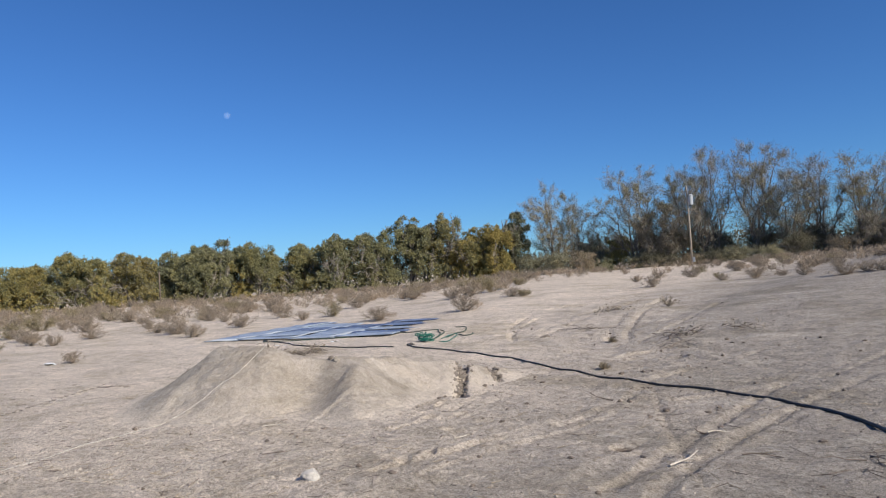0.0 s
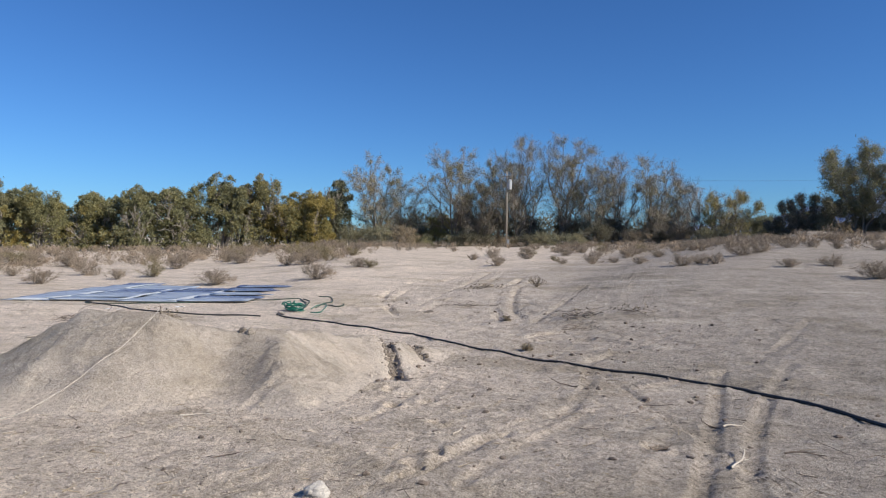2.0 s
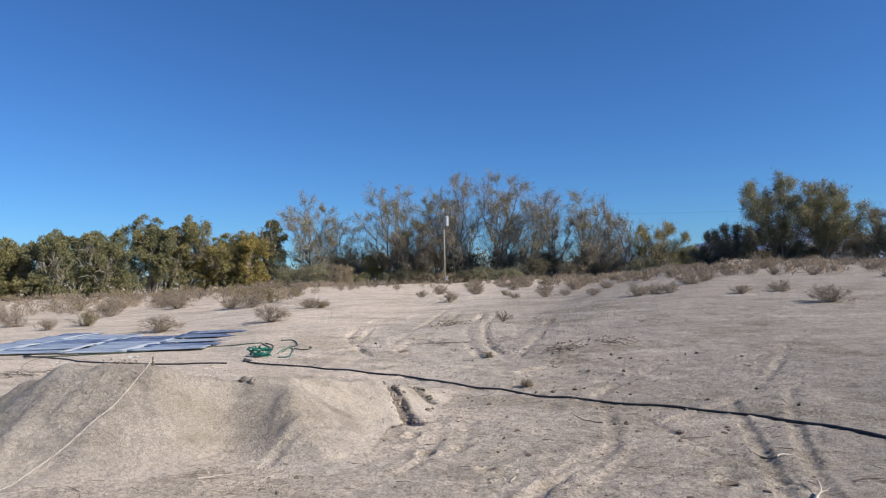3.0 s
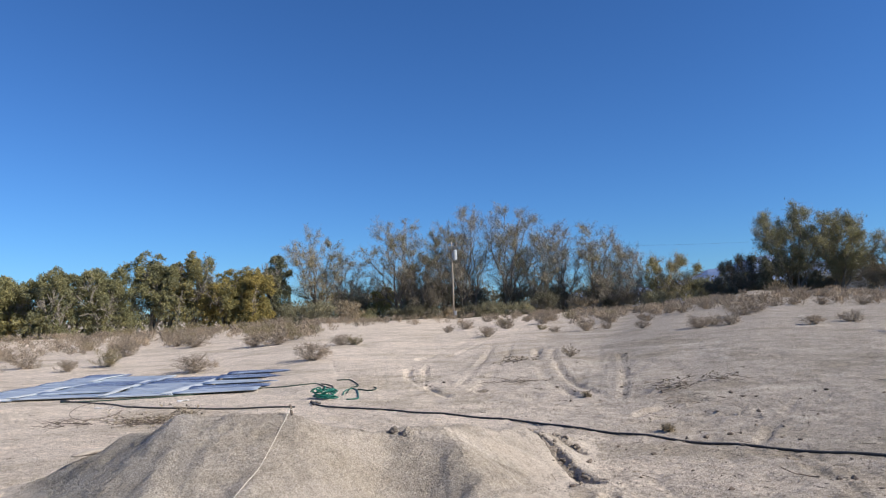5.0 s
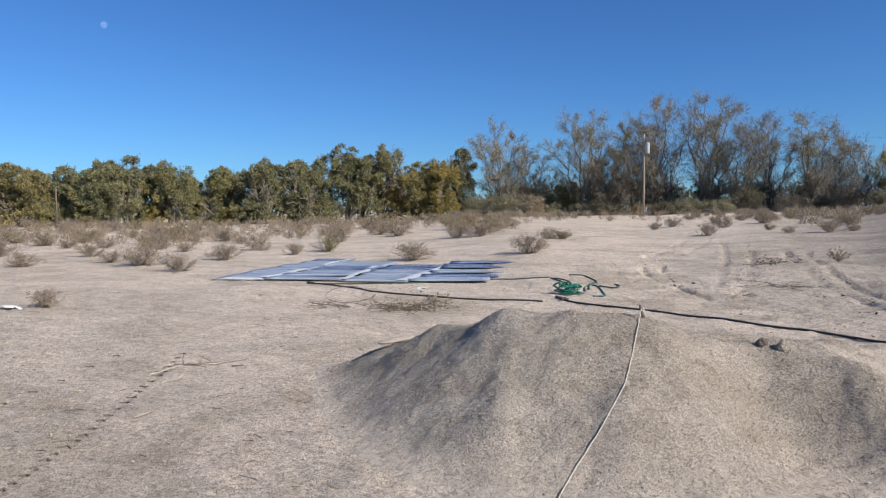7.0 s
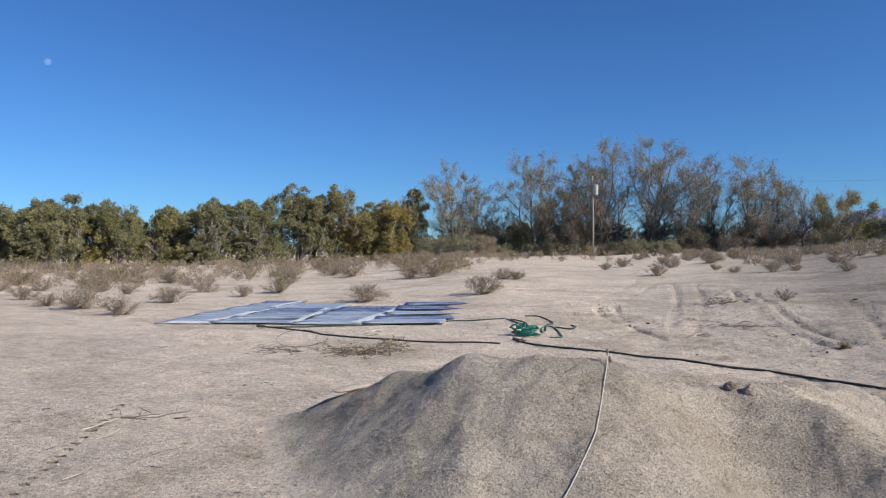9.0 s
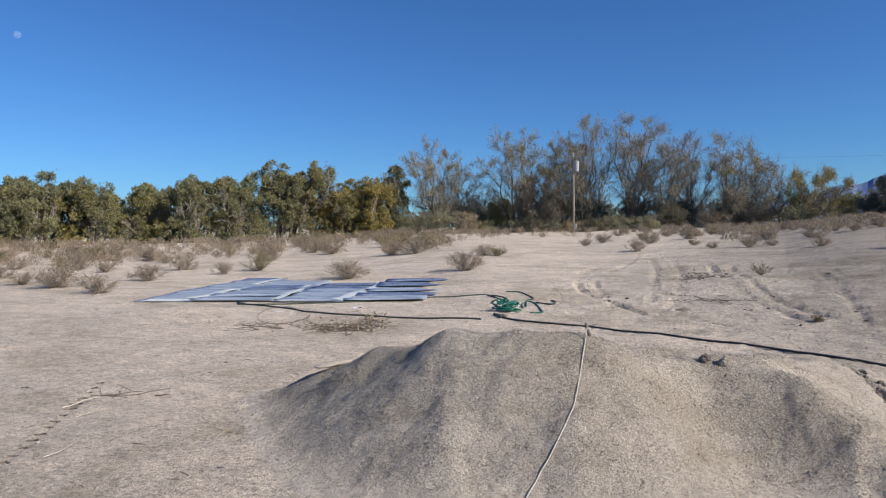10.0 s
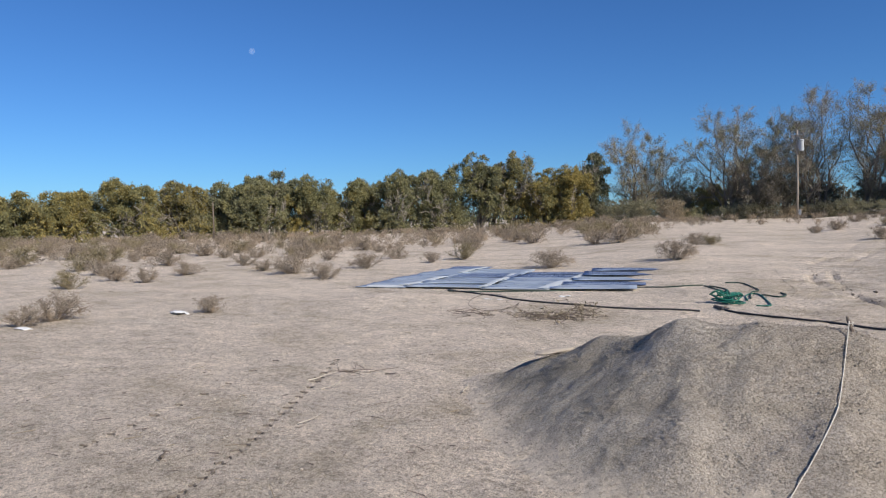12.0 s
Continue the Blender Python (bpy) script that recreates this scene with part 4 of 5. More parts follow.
def billow_tree(seed, height, wide, leaves, colour, second=None):
    """A bushy tree whose crown is a heap of rounded leafy billows."""
    rng = np.random.default_rng(seed)
    tree = new("tree")
    limbs, tips = skeleton(seed, height * 0.9, wide * 0.85, DENSE, 4, 0.6)
    put_limbs(tree, limbs)
    spots = []
    lobes = rng.integers(8, 11)
    for k in range(lobes):
        a = 2 * np.pi * (k / lobes + rng.uniform(-0.08, 0.08))
        rr = wide / 2 * rng.uniform(0.2, 0.66)
        zc, rad = height * (rng.uniform(0.58, 0.80) if k % 2 == 0 else rng.uniform(0.22, 0.55)), wide * rng.uniform(0.17, 0.25)
        if k == 0:
            rr, zc, rad = wide * 0.06, height - wide * 0.2, wide * 0.2
        zc = min(zc, height - rad * 1.05)
        c = np.array([rr * np.cos(a), rr * np.sin(a), zc])
        for _ in range(13):
            d = rng.normal(0, 1, 3) + np.array([0, 0, 0.25])
            d /= np.linalg.norm(d)
            ctr, small = c + d * rad * rng.uniform(0.6, 1.0) * np.array([1, 1, 1.15]), rad * rng.uniform(0.28, 0.5)
            e = rng.normal(0, 1, (26, 3)) + d * 0.9 + np.array([0, 0, 0.3])
            e /= np.linalg.norm(e, axis=1, keepdims=True)
            spots.append(np.concatenate([ctr + e * small * rng.uniform(0.55, 1.0, (26, 1)), e], 1))
    n = 120
    a, rr = rng.uniform(0, 2 * np.pi, n), wide / 2 * np.sqrt(rng.uniform(0.2, 0.95, n))
    spots.append(np.stack([rr * np.cos(a), rr * np.sin(a), height * rng.uniform(0.02, 0.34, n), np.cos(a) * 0.5, np.sin(a) * 0.5, np.full(n, 0.5)], 1))
    spots = np.concatenate(spots)
    spots = spots[spots[:, 2] > 0.05]
    fine = 1.0 if height > 3.2 else 0.5
    put_leaves(tree, seed, spots, int(leaves / fine ** 1.5), colour, second, 0.09, 0.20 * fine, 0.085 * fine)
    # thin shoots that break the outline
    high = tips[tips[:, 2] > height * 0.6]
    if len(high) > 5:
        v, t = leaf_tris(rng, high, 900, 0.12, 0.20, 0.07, 0.0)
        part("crown", mesh_np("crown", v, None, t), LEAVES[colour], tree)
    return tree


DENSE = dict(depth=3, kids=(1, 2, 1), wander=0.20, up=0.05, spread=0.8)


def polar(az, r):
    return -r * math.sin(radians(az)), r * math.cos(radians(az))


def plant(tree, az, r, turn=0.0):
    x, y = polar(az, r)
    tree.matrix_world = pose(x, y, float(gz(x, y)) - 0.1, 0, 0, turn)
    return tree


def build_trees():
    rnd = random.Random(3)
    # bearing, distance, top of the crown, width, colour, second colour
    row = ((88, 74, 5.6, 8, "olive", None), (83, 73, 6.0, 8, "golden", "olive"), (78.5, 72, 5.2, 7.5, "olive", "golden"), (74.5, 73, 5.0, 7, "olive", "brown"), (70.8, 71, 4.7, 6.5, "olive", "golden"), (67.0, 72, 4.8, 6.5, "golden", "olive"),
           (63.2, 71, 6.0, 7.0, "olive", "golden"), (59.4, 72, 5.9, 6.5, "golden", "brown"), (56.3, 73, 5.4, 5.5, "greygreen", "olive"), (53.9, 70, 6.1, 6.0, "olive", "greygreen"), (51.9, 73, 6.9, 6.0, "greygreen", "olive"),
           (48.9, 71, 6.2, 6.2, "olive", "golden"), (45.3, 72, 5.9, 6.2, "olive", "golden"), (42.0, 70, 6.7, 6.4, "olive", "greygreen"), (38.8, 71, 6.6, 6.6, "olive", "greygreen"),
           (35.2, 72, 8.2, 7.0, "olive", "greygreen"), (32.4, 73, 8.3, 6.0, "greygreen", "golden"), (29.6, 72, 6.4, 5.0, "golden", "olive"), (27.6, 71, 7.1, 5.0, "golden", "olive"), (25.6, 74, 8.0, 4.6, "greygreen", "brown"))
    for k, (az, r, top, wide, colour, second) in enumerate(row):
        x, y = polar(az, r)
        h = 1.64 + (top - 1.64) * r / 72 - float(gz(x, y))
        t = plant(billow_tree(100 + k, h, wide, 31000, colour, second), az, r, rnd.uniform(0, 360))
        tagged(t, {"golden": "dense tamarisk tree with golden olive foliage", "olive": "dense bushy olive-green tamarisk tree", "greygreen": "dense grey-green tamarisk tree with drooping foliage"}[colour], "tree", "row of tamarisks")
        # the thicket behind the row
        back = plant(billow_tree(200 + k, h * 0.84, wide * 1.1, 6000, "greygreen"), az + 1.7, r + 5, rnd.uniform(0, 360))
        tagged(back, "dense tamarisk in the thicket behind", "tree", "thicket behind the row")
    # bearing, distance, top, width, colour, second colour, leaves, twigs, stems, lean
    tall = ((22.3, 74, 10.1, 6.4, "golden", "greygreen", 5600, 3000, 6, 0.0), (20.2, 76, 7.6, 4.4, "greygreen", None, 1500, 1500, 4, 0.05), (18.3, 77, 5.3, 3.8, "greygreen", None, 1800, 900, 4, 0.0),
            (15.3, 74, 11.3, 6.6, "greygreen", "olive", 6200, 3600, 6, -0.05), (13.2, 73, 7.6, 5.0, "dark", "greygreen", 6500, 2400, 5, 0.05), (11.3, 75, 10.2, 5.6, "greygreen", "olive", 4800, 3000, 5, -0.05),
            (9.4, 75, 12.3, 6.6, "greygreen", "olive", 4600, 4200, 7, 0.0), (5.9, 75, 12.3, 7.2, "greygreen", "golden", 6000, 4200, 7, 0.10), (3.6, 74, 9.4, 5.6, "greygreen", None, 3600, 2600, 5, 0.12),
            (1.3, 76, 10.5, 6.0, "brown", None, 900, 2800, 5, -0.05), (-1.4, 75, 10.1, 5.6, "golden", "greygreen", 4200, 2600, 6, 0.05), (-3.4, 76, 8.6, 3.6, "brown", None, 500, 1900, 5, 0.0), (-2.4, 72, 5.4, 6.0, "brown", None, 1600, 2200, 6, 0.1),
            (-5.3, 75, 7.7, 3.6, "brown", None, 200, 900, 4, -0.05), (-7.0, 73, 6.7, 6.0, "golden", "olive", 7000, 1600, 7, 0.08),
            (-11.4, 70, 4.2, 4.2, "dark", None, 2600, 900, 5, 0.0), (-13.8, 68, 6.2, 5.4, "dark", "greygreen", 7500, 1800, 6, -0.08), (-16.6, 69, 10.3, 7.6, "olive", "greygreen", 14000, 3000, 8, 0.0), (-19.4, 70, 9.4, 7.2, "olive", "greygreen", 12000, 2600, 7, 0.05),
            (-22.8, 72, 7.0, 6.5, "brown", "dark", 5000, 2400, 6, 0.0), (-27, 72, 7.4, 7.5, "olive", "brown", 7000, 2400, 6, 0.0), (-31.5, 73, 7.6, 7.5, "greygreen", "brown", 7000, 2400, 6, 0.0), (-36, 73, 7.0, 7.5, "olive", "brown", 7000, 2400, 6, 0.0))
    for k, (az, r, top, wide, colour, second, leaves, twigs, stems, lean) in enumerate(tall):
        x, y = polar(az, r)
        h = 1.64 + (top - 1.64) * r / 72 - float(gz(x, y))
        t = plant(open_tree(300 + k, h, wide, int(leaves * (1.75 if az > -9 else 2.6)), int(twigs * 2.7), colour, stems, lean, second), az, r)
        label = "nearly bare grey-brown desert tree with fine twigs" if leaves < 2000 else "tall open tree with forked trunks and thin foliage" if top > 8 else "low dark spreading desert tree" if colour == "dark" else "small open olive-gold desert tree"
        tagged(t, label, "tree", "trees by the road")
    # the dark ones are added to deepen the shade under the tall trees
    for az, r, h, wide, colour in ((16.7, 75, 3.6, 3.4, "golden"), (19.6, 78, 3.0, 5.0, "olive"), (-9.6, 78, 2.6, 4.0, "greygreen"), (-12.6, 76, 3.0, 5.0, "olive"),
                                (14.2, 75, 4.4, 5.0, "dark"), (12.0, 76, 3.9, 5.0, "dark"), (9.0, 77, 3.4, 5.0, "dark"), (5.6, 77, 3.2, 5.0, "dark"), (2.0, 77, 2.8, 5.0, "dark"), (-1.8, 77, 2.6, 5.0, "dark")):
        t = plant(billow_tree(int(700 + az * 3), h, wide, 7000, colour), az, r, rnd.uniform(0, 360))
        tagged(t, {"golden": "rounded golden bush between the trees", "dark": "added dark bush deepening the shade under tall open trees"}.get(colour, "rounded green bush between the trees"), "bush", "bushes between the trees")
    # undergrowth at the feet of the tall trees
    for k in range(22):
        az = 23.5 - 2.1 * k + rnd.uniform(-0.8, 0.8)
        if -14 < az < -7:
            continue
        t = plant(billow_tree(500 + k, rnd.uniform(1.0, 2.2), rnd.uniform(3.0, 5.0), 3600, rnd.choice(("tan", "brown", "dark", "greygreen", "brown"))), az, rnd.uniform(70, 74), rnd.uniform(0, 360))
        tagged(t, "low tangled bush at the feet of tall trees", "bush", "undergrowth under the trees")
    # woods further off
    segs, tips = [], []
    rng = np.random.default_rng(77)
    n = 5200
    az, r = rng.uniform(-40, 95, n), rng.uniform(92, 130, n)
    x, y = -r * np.sin(np.radians(az)), r * np.cos(np.radians(az))
    z = gz(x, y, False) + rng.uniform(0, 1, n) ** 0.8 * (3.1 + 1.2 * vnoise(az, az * 0, 0.45, 4))
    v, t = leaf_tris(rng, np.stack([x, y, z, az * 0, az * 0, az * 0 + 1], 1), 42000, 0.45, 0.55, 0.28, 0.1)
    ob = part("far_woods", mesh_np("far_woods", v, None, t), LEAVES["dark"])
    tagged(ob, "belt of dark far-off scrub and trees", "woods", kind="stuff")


build_trees()


# ---- shrubs ----
def shrub_meshes(seed, green):
    """Stems and fine twigs of a dry rounded desert shrub, about one metre high."""
    rnd, rng = random.Random(seed), np.random.default_rng(seed)
    segs, tips = [], []
    for k in range(30):
        a, out = rnd.uniform(0, 2 * math.pi), rnd.uniform(0.1, 1.25)
        d = Vector((math.cos(a) * out, math.sin(a) * out, 1)).normalized()
        p, r = Vector((0.05 * math.cos(a), 0.05 * math.sin(a), -0.04)), 0.010
        ln = rnd.uniform(0.7, 1.02) * (1.0 - 0.18 * out)
        for i in range(4):
            d = (d + Vector((rnd.gauss(0, 0.22), rnd.gauss(0, 0.22), rnd.gauss(0.02, 0.12)))).normalized()
            q = p + d * ln / 4
            segs.append((*p, *q, r, r * 0.72))
            for _ in range(1 + 2 * i):
                e = (d + Vector((rnd.gauss(0, 0.75), rnd.gauss(0, 0.75), rnd.gauss(0, 0.45)))).normalized()
                f = p + (q - p) * rnd.random()
                tips.append((*f, *e))
            p, r = q, r * 0.72
    stems = mesh_np("stem_cluster", *frustums(segs, 3))
    v1, t1 = leaf_tris(rng, tips, 1300, 0.02, 0.20, 0.009, 0.0)
    v2, t2 = leaf_tris(rng, tips, 1300 if green else 900, 0.075, 0.05, 0.022, 0.0)
    return stems, mesh_np("foliage", np.concatenate([v1, v2]), None, np.concatenate([t1, t2 + len(v1)]))


def build_shrubs():
    rnd = random.Random(21)
    kinds = [(*shrub_meshes(700 + k, k in (2, 5)), k in (2, 5)) for k in range(6)]
    for s, f, g in kinds:
        s.materials.append(M_SHRUBTWIG)
        f.materials.append(M_SHRUBGREEN if g else M_SHRUBLEAF)

    def one(x, y, h, kind):
        s, f, g = kinds[kind]
        ob = new("desert_shrub")
        part("stem", s, None, ob)
        part("foliage", f, None, ob)
        w = h * rnd.uniform(1.15, 1.6)
        ob.matrix_world = pose(x, y, float(gz(x, y)) - 0.01, rnd.uniform(-6, 6), rnd.uniform(-6, 6), rnd.uniform(0, 360)) @ Matrix.Diagonal((w, w, h, 1))
        tagged(ob, "dry olive-brown rounded creosote shrub" if g else "dry grey-brown twiggy desert shrub", "shrub", "desert shrubs")

    known = ((-12.72, 4.22, 0.38), (-12.94, 4.82, 0.6), (-11.45, 6.86, 0.42), (-20.1, 11.7, 0.55), (-14.83, 12.76, 0.62), (-16.55, 16.2, 0.7), (-16.1, 19.2, 0.55), (-15.85, 20.8, 0.75), (-19.36, 20.8, 0.8), (-28.3, 24.4, 1.0), (-6.95, 18.9, 0.75),
             (-12.2, 27.0, 0.95), (-13.2, 26.9, 0.8), (-8.2, 24.5, 0.55), (-17.7, 29.3, 0.9), (-19.8, 30.9, 0.9), (-19.0, 7.7, 0.6), (-20.3, 9.5, 0.6), (-22.9, 10.3, 0.7), (-25.1, 13.9, 0.8), (-22.0, 15.2, 0.6), (-19.2, 14.0, 0.5), (-10.5, 18.0, 0.72),
             (-5.8, 33.6, 0.8), (-3.4, 36.7, 0.8), (-0.7, 30.1, 0.55), (0.0, 27.9, 0.5), (2.35, 33.6, 0.9), (3.4, 25.5, 0.65), (4.9, 22.4, 0.85), (5.5, 23.0, 0.7), (6.0, 22.6, 0.8), (5.5, 36.3, 0.9), (7.6, 38.3, 0.9), (9.2, 30.6, 0.7), (8.0, 21.2, 0.6), (9.3, 22.0, 0.7), (11.1, 30.7, 0.8), (12.6, 30.5, 0.8), (9.85, 18.9, 0.62), (14.8, 34.8, 0.9), (17.6, 38.3, 1.0), (-7.7, 24.6, 0.45))
    placed = []
    for x, y, h in known:
        one(x, y, h * (0.62 if x > -6 and y > 20 else 1.0), rnd.choice((0, 1, 3, 4)) if x > 2 else rnd.randrange(6))
        placed.append((x, y))
    tries = 0
    while len(placed) < 255 and tries < 6000:
        tries += 1
        if rnd.random() < 0.68:
            az, r = rnd.uniform(21, 88), 18 + 48 * rnd.random() ** 0.75
        else:
            az, r = rnd.uniform(-38, 9), 33 + 33 * rnd.random() ** 0.8
        x, y = polar(az, r)
        if az < 30 and r < 30 and az > 9 or (x > -15.5 and y < 20.5 and x < -2):
            continue
        if min((x - a) ** 2 + (y - b) ** 2 for a, b in placed) < 1.5:
            continue
        one(x, y, rnd.uniform(0.4, 0.85) * ((1 + 0.006 * r) if az > 15 else 0.85), rnd.randrange(6))
        placed.append((x, y))
    while len(placed) < 300 and tries < 9000:
        tries += 1
        x, y = polar(rnd.uniform(-20, 6), 27 + 36 * rnd.random())
        if min((x - a) ** 2 + (y - b) ** 2 for a, b in placed) < 1.2:
            continue
        one(x, y, rnd.uniform(0.35, 0.75), rnd.choice((0, 1, 3, 4)))
        placed.append((x, y))
    # low brush along the foot of the trees
    rng = np.random.default_rng(31)
    n = 1250
    az = rng.uniform(-38, 90, n)
    r = 66 - 34 * rng.uniform(0, 1, n) ** 1.5
    x, y = -r * np.sin(np.radians(az)), r * np.cos(np.radians(az))
    keep = (rng.uniform(0, 1, n) < np.where((az < 17) & (az > 0), 0.22, 1.0)) & ((az > 20) | (r > 44) | ((az < -1) & (r > 28)))
    x, y = x[keep], y[keep]
    z = gz(x, y, False)
    m = 60
    a = rng.uniform(0, 2 * np.pi, (len(x), m))
    out = rng.uniform(0.1, 1.2, (len(x), m))
    d = np.stack([np.cos(a) * out, np.sin(a) * out, np.ones_like(a)], -1)
    d /= np.linalg.norm(d, axis=-1, keepdims=True)
    size = rng.uniform(0.25, 0.62, (len(x), 1, 1))
    p = np.stack([x, y, z], -1)[:, None] + np.zeros((1, m, 1))
    tip = np.concatenate([p + d * size * rng.uniform(0.3, 1.0, (len(x), m, 1)), d], -1).reshape(-1, 6)
    v, t = leaf_tris(rng, tip, 120000, 0.07, 0.15, 0.03, -0.2)
    ob = part("low_brush", mesh_np("low_brush", v, None, t), M_SHRUBLEAF)
    tagged(ob, "low dry brown brush along the trees", "brush", kind="stuff")


build_shrubs()


# ---- brush piles, sticks and litter on the ground ----
def stick_mesh(name, rnd, length, radius, forks=2):
    segs = []

    def go(p, d, ln, r, left):
        n = 5
        for i in range(n):
            d = (d + Vector((rnd.gauss(0, 0.22), rnd.gauss(0, 0.22), rnd.gauss(0, 0.10)))).normalized()
            q = p + d * ln / n
            q.z = max(q.z, 0.2 * r)
            segs.append((*p, *q, r, r * 0.84))
            p, r = q, r * 0.84
            if left and i in (1, 3):
                go(p, (d + Vector((rnd.gauss(0, 0.8), rnd.gauss(0, 0.8), rnd.uniform(0, 0.35)))).normalized(), ln * rnd.uniform(0.3, 0.55), r * 0.7, left - 1)

    go(Vector((-length / 2, 0, radius)), Vector((1, 0, 0.05)).normalized(), length, radius, forks)
    return mesh_np(name, *frustums(segs, 5), None, True)


def build_litter():
    rnd, rng = random.Random(4), np.random.default_rng(4)

    def stick(x, y, ln, r, turn, m, label, forks=1):
        ob = part("dead_branch", stick_mesh("dead_branch", rnd, ln, r, forks), m)
        ob.matrix_world = pose(x, y, float(top_z(x, y)) + r * 0.4, 0, 0, turn)
        tagged(ob, label, "stick", "sticks on the sand")

    pale, dark = "bleached dead branch lying on the sand", "dark dry branch lying on the sand"
    stick(0.49, 3.74, 0.34, 0.012, 25, M_DEADWOOD, pale, 0)
    stick(-4.21, 4.92, 0.42, 0.008, 115, M_DEADWOOD, pale, 1)
    stick(-5.73, 4.46, 0.36, 0.009, 85, M_DEADWOOD, pale, 0)
    stick(-5.36, 4.2, 0.22, 0.008, 100, M_DEADWOOD, pale, 1)
    stick(-4.61, 3.4, 0.34, 0.006, 77, M_DEADWOOD, pale, 1)
    stick(-4.45, 3.95, 0.5, 0.004, 70, M_DARKWOOD, dark, 0)
    stick(-5.2, 4.95, 0.14, 0.008, 30, M_DARKWOOD, dark, 1)
    stick(-4.84, 2.19, 0.12, 0.014, 140, M_DARKWOOD, dark, 1)
    stick(5.26, 5.29, 0.34, 0.018, 120, M_DARKWOOD, dark, 2)
    stick(5.36, 5.22, 0.24, 0.012, 60, M_DEADWOOD, pale, 1)
    stick(4.73, 4.26, 0.26, 0.02, 30, M_DARKWOOD, dark, 2)
    stick(5.35, 4.15, 0.42, 0.012, 75, M_DEADWOOD, pale, 2)
    stick(5.9, 4.6, 0.34, 0.009, 20, M_DARKWOOD, dark)
    stick(3.0, 4.1, 0.20, 0.010, 100, M_DEADWOOD, pale)
    stick(1.5, 2.9, 0.30, 0.007, 50, M_DARKWOOD, dark)
    stick(4.55, 5.9, 0.6, 0.008, 10, M_DARKWOOD, dark, 0)
    stick(3.6, 6.6, 0.35, 0.010, 150, M_DARKWOOD, dark)
    stick(-7.1, 9.3, 0.9, 0.008, 15, M_DARKWOOD, dark, 2)

    def pile(x, y, wide, deep, high, count, leafy, label):
        """A low heap of dry twigs."""
        segs, tips = [], []
        for _ in range(count):
            a = rnd.uniform(0, 2 * math.pi)
            px, py = x + rnd.gauss(0, wide / 4), y + rnd.gauss(0, deep / 4)
            p = Vector((px, py, float(top_z(px, py)) + rnd.uniform(0.0, high)))
            d = Vector((math.cos(a), math.sin(a), rnd.gauss(0.05, 0.25))).normalized()
            r = rnd.uniform(0.002, 0.006)
            for i in range(3):
                d = (d + Vector((rnd.gauss(0, 0.25), rnd.gauss(0, 0.25), rnd.gauss(0, 0.15)))).normalized()
                q = p + d * rnd.uniform(0.06, 0.16)
                low = float(top_z(q.x, q.y))
                q.z = min(max(q.z, low + r), low + high + 0.05)
                segs.append((*p, *q, r, r * 0.8))
                tips.append((*q, *d))
                p, r = q, r * 0.8
        ob = new("brush_pile")
        tagged(part("twig_litter", mesh_np("twig_litter", *frustums(segs, 4)), M_DARKWOOD, ob), kind="stuff")
        if leafy:
            v, t = leaf_tris(rng, tips, leafy, 0.04, 0.07, 0.03, 0.1)
            part("dry_leaves", mesh_np("dry_leaves", v, None, t), LEAVES["tan"], ob)
        tagged(ob, label, "brush pile", "brush piles")

    pile(-5.8, 9.3, 1.3, 0.7, 0.05, 110, 260, "low heap of dry brown twigs and leaves")
    pile(-5.5, 9.95, 0.45, 0.4, 0.16, 30, 120, "low heap of dry brown twigs and leaves")
    pile(-7.0, 9.0, 1.2, 0.6, 0.06, 36, 0, "thin scatter of grey twigs")
    pile(-0.35, 16.6, 0.7, 0.5, 0.05, 30, 120, "heap of dead twigs on churned sand")
    pile(-0.2, 14.2, 1.2, 0.4, 0.03, 26, 0, "thin scatter of dark twigs in a rut")
    pile(2.95, 12.1, 0.6, 0.45, 0.09, 40, 60, "heap of dead twigs on churned sand")
    pile(4.05, 12.8, 0.35, 0.3, 0.09, 20, 40, "low heap of dry twigs on sand")
    pile(3.2, 11.3, 1.0, 0.4, 0.03, 22, 0, "thin scatter of dark twigs in a rut")
    pile(-5.7, 4.85, 0.7, 0.35, 0.005, 9, 0, "scatter of small broken twigs")
    pile(6.8, 4.7, 1.2, 0.9, 0.005, 22, 0, "scatter of small broken twigs")

    # small green-brown plant beside the ruts
    for x, y, h in ((1.0, 17.57, 0.3), (1.45, 12.2, 0.08), (2.6, 9.0, 0.07)):
        segs, tips = [], []
        for k in range(26):
            a = rnd.uniform(0, 2 * math.pi)
            d = Vector((math.cos(a) * 0.7, math.sin(a) * 0.7, rnd.uniform(0.4, 1.2))).normalized()
            p = Vector((0, 0, 0))
            for i in range(3):
                d = (d + Vector((rnd.gauss(0, 0.15), rnd.gauss(0, 0.15), 0))).normalized()
                q = p + d * h * rnd.uniform(0.25, 0.4)
                segs.append((*p, *q, 0.006, 0.004))
                tips.append((*q, *d))
                p = q
        ob = new("weed")
        part("stems", mesh_np("stems", *frustums(segs, 3)), M_SHRUBTWIG, ob)
        v, t = leaf_tris(rng, tips, 260, 0.02, 0.05, 0.02, 0)
        part("foliage", mesh_np("foliage", v, None, t), LEAVES["tan"], ob)
        ob.matrix_world = pose(x, y, float(gz(x, y)))
        tagged(ob, "small dry brown weed on bare sand", "weed", "weeds")

